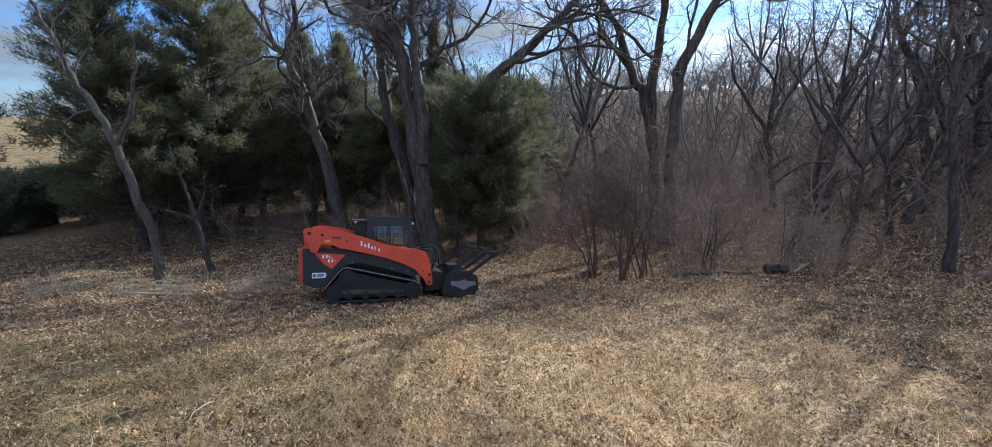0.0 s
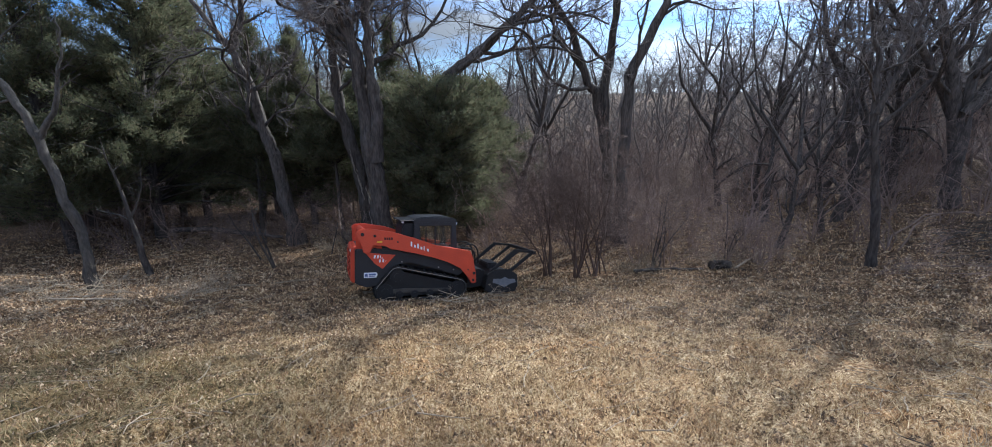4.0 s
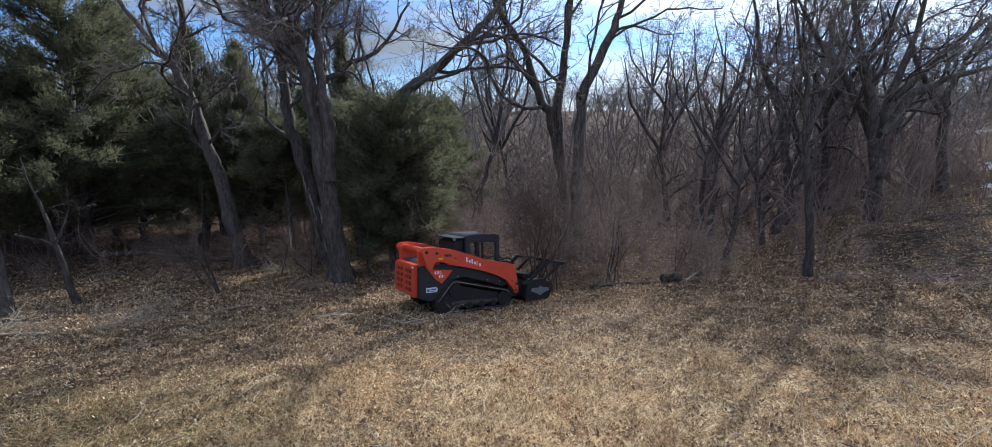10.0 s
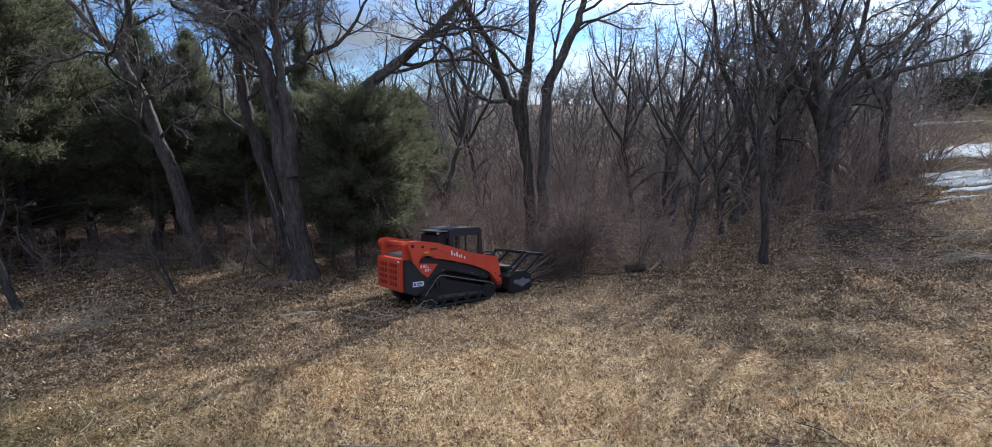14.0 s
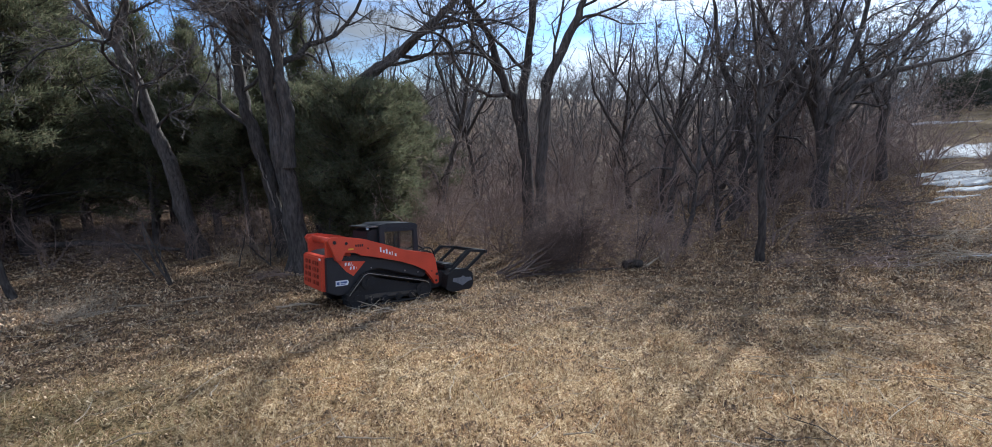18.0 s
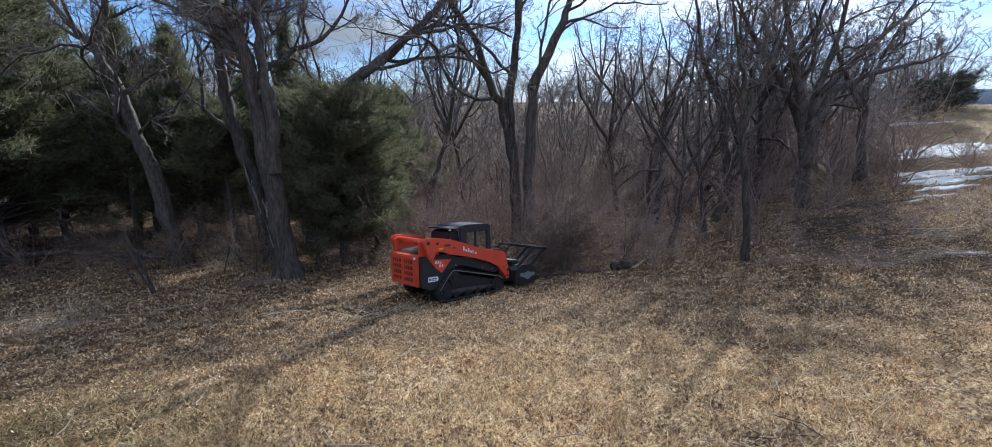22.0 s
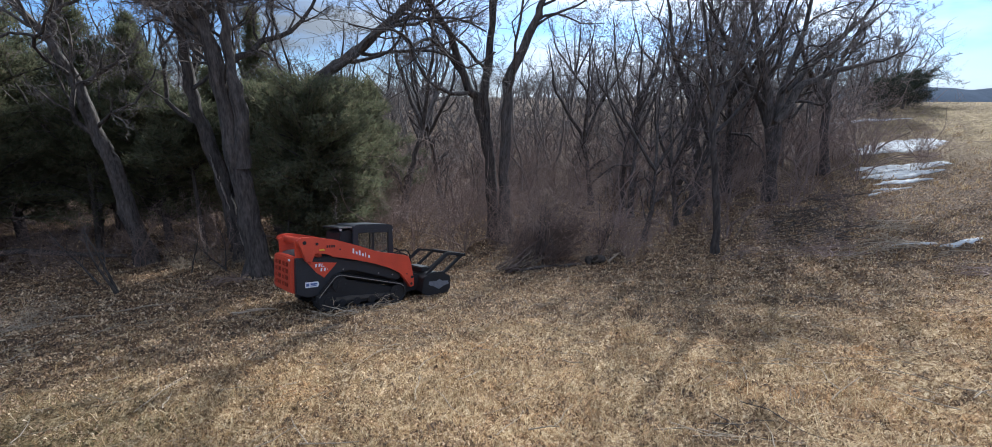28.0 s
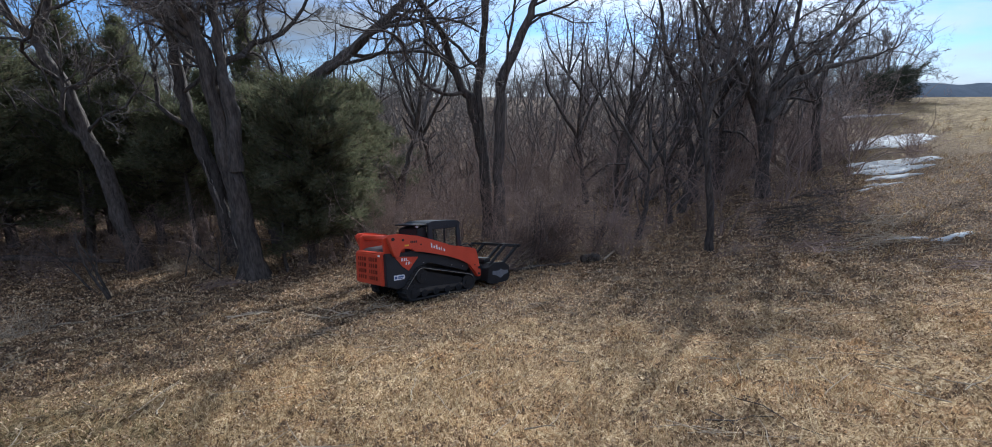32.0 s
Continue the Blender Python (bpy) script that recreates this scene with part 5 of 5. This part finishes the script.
# seconds, place, turns about x, y and z
DRIVE = [
    (0.0, -3.502, 11.500, -5.122, -13.04, 5.76, 15.24),
    (0.5, -3.833, 11.424, -5.091, -13.10, 6.23, 14.59),
    (1.0, -3.743, 11.417, -5.093, -12.82, 6.23, 14.13),
    (1.5, -3.489, 11.481, -5.118, -12.03, 5.68, 13.73),
    (2.0, -3.004, 11.565, -5.158, -10.85, 5.01, 13.32),
    (2.5, -2.583, 11.751, -5.218, -9.64, 4.78, 13.56),
    (3.0, -2.092, 11.845, -5.259, -9.25, 5.09, 14.48),
    (3.5, -1.701, 11.940, -5.297, -9.80, 5.48, 14.86),
    (5.5, -0.088, 12.286, -5.440, -10.39, 5.79, 14.93),
    (6.0, 0.009, 12.379, -5.464, -10.63, 6.23, 15.98),
    (6.5, 0.225, 12.441, -5.486, -10.32, 6.51, 17.30),
    (7.0, 0.387, 12.565, -5.519, -9.92, 6.41, 17.58),
    (7.5, 0.620, 12.754, -5.568, -9.61, 6.09, 17.35),
    (8.0, 0.747, 12.818, -5.586, -9.40, 5.84, 17.74),
    (8.5, 0.786, 12.846, -5.594, -9.22, 5.74, 18.62),
    (9.0, 0.975, 12.912, -5.615, -9.11, 5.71, 19.24),
    (9.5, 1.114, 12.955, -5.630, -9.07, 5.81, 19.85),
    (10.0, 1.230, 12.908, -5.625, -9.05, 6.20, 21.00),
    (10.5, 1.373, 12.882, -5.626, -9.03, 6.68, 22.20),
    (11.0, 1.518, 12.899, -5.636, -9.00, 6.92, 22.89),
    (11.5, 1.623, 12.826, -5.625, -9.05, 6.98, 23.27),
    (12.0, 1.767, 12.864, -5.639, -9.04, 6.90, 23.60),
    (12.5, 1.914, 12.953, -5.663, -9.11, 6.80, 23.70),
    (13.0, 1.928, 12.928, -5.659, -9.36, 6.88, 23.45),
    (13.5, 1.927, 12.884, -5.650, -9.67, 6.95, 23.14),
    (14.0, 1.682, 12.857, -5.634, -10.11, 6.68, 22.75),
    (14.5, 1.507, 13.016, -5.659, -10.58, 6.22, 21.89),
    (16.5, 0.087, 12.720, -5.538, -11.32, 6.28, 21.01),
    (17.0, -0.371, 12.539, -5.481, -11.49, 6.51, 21.13),
    (17.5, -0.434, 12.470, -5.464, -11.12, 6.53, 22.10),
    (18.0, -0.152, 12.542, -5.491, -10.47, 6.48, 23.37),
    (18.5, 0.154, 12.629, -5.522, -9.91, 6.63, 24.48),
    (19.0, 0.501, 12.703, -5.552, -9.60, 6.90, 25.01),
    (19.5, 0.830, 12.812, -5.589, -9.41, 7.13, 24.87),
    (20.0, 1.177, 12.859, -5.613, -9.29, 7.22, 24.39),
    (20.5, 1.460, 12.848, -5.623, -9.20, 7.04, 24.08),
    (21.0, 1.800, 12.933, -5.655, -9.11, 6.55, 23.98),
    (21.5, 2.198, 13.118, -5.709, -9.09, 6.03, 23.94),
    (22.0, 2.484, 13.249, -5.747, -9.20, 5.80, 24.09),
    (22.5, 2.762, 13.401, -5.788, -9.28, 5.77, 24.38),
    (23.0, 3.062, 13.546, -5.829, -9.31, 5.76, 24.37),
    (23.5, 3.310, 13.669, -5.863, -9.23, 5.75, 24.08),
    (24.0, 3.214, 13.610, -5.848, -9.16, 5.86, 23.84),
    (24.5, 2.807, 13.447, -5.799, -9.11, 5.96, 23.88),
    (25.0, 2.345, 13.273, -5.745, -9.07, 6.17, 23.81),
    (25.5, 1.809, 12.974, -5.663, -9.31, 6.76, 22.65),
    (27.5, -0.107, 12.458, -5.476, -10.08, 7.54, 20.65),
    (28.0, 0.122, 12.405, -5.474, -10.57, 7.85, 19.53),
    (28.5, 0.493, 12.416, -5.492, -10.94, 7.66, 19.16),
    (29.0, 0.824, 12.441, -5.512, -11.27, 7.23, 18.68),
    (29.5, 1.113, 12.443, -5.524, -11.55, 7.04, 18.72),
    (30.0, 1.251, 12.424, -5.526, -11.69, 7.24, 19.89),
    (30.5, 1.397, 12.368, -5.521, -11.76, 7.50, 21.65),
    (31.0, 1.615, 12.419, -5.541, -11.69, 7.45, 22.98),
    (31.5, 1.944, 12.570, -5.586, -11.53, 7.16, 23.10),
    (32.0, 2.343, 12.803, -5.651, -11.35, 6.81, 22.16),
]


# ---- loose wood at the edge of the mown ground ----
def log(name, label, pts, r0, r1, mat, category="log", group="", sides=10):
    """A fallen stem with rough ends; pts are x, y and the height over the ground."""
    rng = np.random.default_rng(int(abs(pts[0][0] * 100)))
    p = Pile()
    P = np.array([(x, y, float(land(x, y)) + h) for x, y, h in pts])
    n = 10
    f = np.linspace(0, len(P) - 1, n)
    line = np.stack([np.interp(f, np.arange(len(P)), P[:, k]) for k in range(3)], -1) + rng.normal(0, 0.02, (n, 3)) * (r0 / 0.1)
    tube(p, line, np.linspace(r0, r1, n) * (1 + rng.normal(0, 0.08, n)), sides)
    for end, r, d in ((line[0], r0, line[0] - line[1]), (line[-1], r1, line[-1] - line[-2])):
        tube(p, [end, end + d / np.linalg.norm(d) * r * 0.2], [r, r * 0.05], sides)
    return tagged(new(name, p.mesh(name, mat, True)), label, category, group)


log("fallen_log", "dark rotting log lying before the thicket", [(6.0, 14.7, 0.05), (7.2, 14.5, 0.06), (8.3, 14.35, 0.05)], 0.065, 0.045, BARK)
log("log_section", "short dark sawn log lying at the thicket", [(8.65, 14.35, 0.14), (9.15, 14.25, 0.15)], 0.15, 0.14, BARK)
log("fallen_log", "long dark log lying under the cedars", [(-12.6, 21.0, 0.35), (-11.2, 21.1, 0.42), (-9.2, 21.0, 0.25), (-7.8, 20.6, 0.1)], 0.13, 0.07, BARK)
log("dead_branch", "pale bare branch propped on brush", [(9.4, 14.2, 0.05), (10.2, 14.6, 0.25), (11.0, 15.0, 0.6)], 0.04, 0.015, STICK, "branch")
log("broken_stub", "pale torn stub of wood in leaves", [(-10.25, 14.25, 0.0), (-10.12, 14.2, 0.14), (-9.95, 14.15, 0.30)], 0.055, 0.02, STICK, "stub")
log("dead_branch", "long bleached stick lying in grass", [(-10.2, 11.6, 0.05), (-9.4, 11.5, 0.06), (-8.3, 11.45, 0.05)], 0.03, 0.015, STICK, "branch")
for k, (x, y, a, L) in enumerate(((-2.2, 12.1, 0.2, 0.9), (-2.0, 12.2, -0.35, 0.8), (-2.3, 11.95, 0.7, 0.7), (-1.9, 12.15, 1.3, 0.5), (-2.4, 12.1, -0.1, 0.6), (-4.9, 13.4, 0.2, 1.3), (-6.2, 13.2, 0.1, 0.9))):
    log("dead_branch", "pale broken stick lying on leaves", [(x - cos(a) * L / 2, y - sin(a) * L / 2, 0.04), (x, y, 0.07), (x + cos(a) * L / 2, y + sin(a) * L / 2, 0.05)], 0.022, 0.012, STICK, "branch", "broken sticks", 6)
stick_rng = np.random.default_rng(33)
for k, (x0, y0, x1, y1) in enumerate(((3.95, 3.25, 3.75, 2.15), (3.1, 2.95, 3.62, 2.28), (2.75, 3.12, 3.35, 2.75), (3.3, 3.0, 3.9, 2.75), (2.9, 2.8, 3.5, 2.62), (3.0, 3.2, 3.25, 2.6), (3.45, 3.1, 3.5, 2.5))):
    bend = stick_rng.normal(0, 0.05, 4)
    log("long_stick", "thin broken stalk lying on mulch darkened as a shaded gap", [(x0, y0, 0.05), (x0 + (x1 - x0) * 0.3 + bend[0], y0 + (y1 - y0) * 0.3 + bend[1], 0.06), (x0 + (x1 - x0) * 0.7 + bend[2], y0 + (y1 - y0) * 0.7 + bend[3], 0.045), (x1, y1, 0.03)], 0.006, 0.003, (BARK, STICK, STICK)[k % 3], "stick", "sticks by the dark mulch", 5)


def branch_heap(x, y, size, count, seed, label, mat=None):
    """Cut branches thrown together."""
    rng = np.random.default_rng(seed)
    p = Pile()
    for k in range(count):
        a = rng.random() * 6.283
        L = size * rng.uniform(0.5, 1.3)
        c = np.array([rng.normal(0, size * 0.35), rng.normal(0, size * 0.3)])
        q0, q1 = c - np.array([cos(a), sin(a)]) * L / 2, c + np.array([cos(a), sin(a)]) * L / 2
        n = 5
        xs, ys = np.linspace(q0[0], q1[0], n) + rng.normal(0, 0.04, n), np.linspace(q0[1], q1[1], n) + rng.normal(0, 0.04, n)
        h = rng.uniform(0.02, 0.12) + max(0, 0.35 * size - np.hypot(*c) * 0.4) * rng.random()
        zs = land(x + xs, y + ys) + np.linspace(h * 0.4, h * rng.uniform(0.6, 2.0), n)
        line = np.stack([x + xs, y + ys, zs], -1)
        r = rng.uniform(0.005, 0.016)
        tube(p, line, np.linspace(r, r * 0.4, n), 5)
        if rng.random() > 0.4:
            sprout(p, p, line, r, r * 0.4, rng, 2, 0.9, 0.02, 4, 0.2, 0.005, 0.4, 4)
    return tagged(new("brush_pile", p.mesh("brush_pile", mat or BRUSH)), label, "brush pile", "heaps of branches", "stuff")


branch_heap(13.9, 9.6, 1.5, 34, 61, "heap of dark cut branches under the oaks")
branch_heap(14.8, 8.4, 1.3, 26, 62, "heap of cut branches and pale sticks", STICK)
branch_heap(12.9, 11.3, 1.2, 22, 63, "heap of dark brush at tree foot")
# heaps in BARK: a darker colour stands in for shade under the right trees
branch_heap(16.2, 12.8, 1.8, 40, 91, "wide scatter of dark cut branches in shade", BARK)
branch_heap(18.2, 13.2, 1.8, 40, 92, "dark tangle of cut branches beneath the wide oak", BARK)
branch_heap(15.8, 10.6, 1.6, 30, 93, "scatter of dark and broken branches on grass", BARK)
branch_heap(20.4, 14.4, 1.5, 30, 94, "dark brush heap beside snow", BARK)
branch_heap(17.2, 9.8, 1.3, 16, 95, "pale broken sticks lying on grass", STICK)
branch_heap(-3.6, 16.0, 0.9, 20, 64, "tangle of branches at the oak's foot")
branch_heap(-9.6, 12.3, 1.2, 22, 65, "pale heap of dead weeds and sticks", STICK)
branch_heap(-12.0, 12.6, 1.2, 20, 66, "pale heap of dead stalks and sticks", STICK)
branch_heap(-7.0, 12.4, 0.9, 14, 67, "thin scatter of pale dead stalks", STICK)
branch_heap(-0.3, 11.0, 0.8, 11, 69, "pale broken stalks before the machine", STICK)
branch_heap(1.0, 11.3, 0.6, 7, 70, "pale broken stalks in leaf litter", STICK)
branch_heap(12.9, 5.6, 0.9, 12, 68, "dark twigs lying on the slope")

WEED = shrub_piles(420, 0.75, 9, 0.8, 0.003, 3, 4).mesh("dry_weed", STICK)
weed_rng = np.random.default_rng(66)
for k in range(46):
    x, y = ((weed_rng.uniform(-13, -6), weed_rng.uniform(10.3, 13.5)), (weed_rng.uniform(-6, -3.2), weed_rng.uniform(18, 20.5)), (weed_rng.uniform(5.5, 12), weed_rng.uniform(14.2, 15.6)))[k % 3]
    if hypot(x + 3.7, y - 19.5) < 0.7:
        continue
    ob = new("dry_weed", WEED)
    ob.matrix_basis = pose(x, y, float(land(x, y)) - 0.02, weed_rng.uniform(-14, 14), weed_rng.uniform(-14, 14), weed_rng.uniform(0, 360))
    tagged(ob, "dry straw-coloured weed stalks in leaf litter", "weed", "dry weeds")

# straw tuft on the near slope
tuft = Pile()
trng = np.random.default_rng(12)
for k in range(16):
    a = trng.random() * 6.283
    x, y = 4.5 + trng.normal(0, 0.07), 3.0 + trng.normal(0, 0.05)
    tube(tuft, wander((x, y, float(land(x, y)) - 0.01), (cos(a) * 0.5, sin(a) * 0.5, 1), trng.uniform(0.15, 0.3), 3, trng, 0.18, -0.1), (0.005, 0.004, 0.003, 0.001), 4)
tagged(new("straw_tuft", tuft.mesh("straw_tuft", STICK)), "pale broken straw stalks standing in mown grass", "straw")

# young trees at the wood's edge
def sapling(x, y, height, seed, label, lean=(0, 0), r=0.03, stems=2):
    rng = np.random.default_rng(seed)
    p = Pile()
    for k in range(stems):
        d = (lean[0] + rng.normal(0, 0.15), lean[1] + rng.normal(0, 0.1), 1)
        line = wander((rng.normal(0, 0.06), rng.normal(0, 0.06), -0.05), d, height * rng.uniform(0.7, 1), 7, rng, 0.10, 0.02)
        tube(p, line, np.linspace(r, 0.006, 8), 6)
        sprout(p, p, line, r, 0.006, rng, 2, 0.8, 0.05, 6, 0.3, 0.005, 0.4, 4)
    ob = new("sapling", p.mesh("sapling", BARK))
    ob.location = (x, y, float(land(x, y)))
    return tagged(ob, label, "sapling", "saplings at the wood's edge")


sapling(-6.3, 15.65, 2.9, 71, "slim forked sapling among fallen leaves", (-0.25, 0), 0.045)
sapling(-7.3, 17.1, 2.4, 72, "slim leaning sapling among leaves", (-0.4, 0), 0.035, 1)
sapling(-3.9, 18.0, 2.2, 73, "broken sapling beside the oaks", (-0.3, 0), 0.03)
sapling(-5.0, 17.6, 1.8, 74, "thin bent sapling beside the oaks", (0.3, 0), 0.025)
sapling(-9.9, 14.9, 4.6, 75, "dark young tree behind the leaning tree", (-0.12, 0), 0.11, 1)
sapling(-1.75, 17.5, 3.6, 76, "dark young cedar stem beside the oak", (0.02, 0), 0.08, 1)
sapling(6.9, 15.2, 3.0, 77, "thin sapling clump before the thicket", (0.1, 0), 0.03, 4)
sapling(9.8, 15.4, 2.6, 78, "thin sapling clump in dry grass", (0.1, 0), 0.025, 4)


# ---- saplings that the mulcher pushes over ----
def felled(x, y, height, stems, seed):
    rng = np.random.default_rng(seed)
    root = thing("brush_clump", "bare brush clump being pushed over by the mulcher", "shrub", "brush being cleared", at=(x, y, float(land(x, y))))
    for k in range(stems):
        p = Pile()
        a = rng.random() * 6.283
        line = wander((rng.normal(0, 0.1), rng.normal(0, 0.1), -0.05), (cos(a) * 0.22, sin(a) * 0.22, 1), height * rng.uniform(0.75, 1.05), 7, rng, 0.10, 0.03)
        tube(p, line, np.linspace(0.045 if k < 2 else 0.026, 0.006, 8), 5)
        sprout(p, p, line, 0.034, 0.006, rng, 1, 0.85, 0.05, 10, 0.25, 0.007, 0.45, 4)
        part("stem", p, BRUSH_DARK, root)
    return root


# clump, place, seconds at which it begins to lean and at which it lies
FELLED = [(felled(2.85, 14.1, 3.8, 6, 81), 2.85, 14.1, 6.6, 9.6), (felled(3.8, 13.95, 4.4, 7, 82), 3.8, 13.95, 9.4, 12.8), (felled(4.5, 14.0, 4.2, 7, 83), 4.5, 14.0, 11.0, 13.4)]


def motions():
    walk(LOADER, [(t, pose(*row)) for t, *row in DRIVE])
    # the head pushes the cut brush ahead of it
    u = (cos(radians(22)), sin(radians(22)))
    for ob, x, y, t0, t1 in FELLED:
        s0 = x * u[0] + y * u[1]
        far, rows = s0, []
        for t in np.arange(0, 32.01, 0.5):
            px, py = (float(np.interp(t, [r[0] for r in DRIVE], [r[k] for r in DRIVE])) for k in (1, 2))
            far = max(far, px * u[0] + py * u[1] + 2.42)
            f = min(1.0, max(0.0, (t - t0) / (t1 - t0)))
            tilt = 84 * f * f * (3 - 2 * f)
            gx, gy = x + (far - s0) * u[0], y + (far - s0) * u[1]
            rows.append((float(t), pose(gx, gy, float(land(gx, gy)) + 0.06 * f, 0, tilt, 22)))
        walk(ob, rows)
    # wheels roll with the way travelled
    fine = np.arange(0, 32.01, 0.25)
    ts = [r[0] for r in DRIVE]
    xs, ys, rz = (np.interp(fine, ts, [r[k] for r in DRIVE]) for k in (1, 2, 6))
    h = np.radians(rz[:-1])
    way = np.concatenate([[0], np.cumsum(np.diff(xs) * np.cos(h) + np.diff(ys) * np.sin(h))])
    for w, x, z, r in WHEELS:
        turn, rows = 0.0, []
        for k, t in enumerate(fine):
            if k:
                turn += max(-80.0, min(80.0, math.degrees((way[k] - way[k - 1]) / (r + 0.03))))
            rows.append((float(t), pose(x, 0, z, 0, turn, 0)))
        walk(w, rows)


motions()
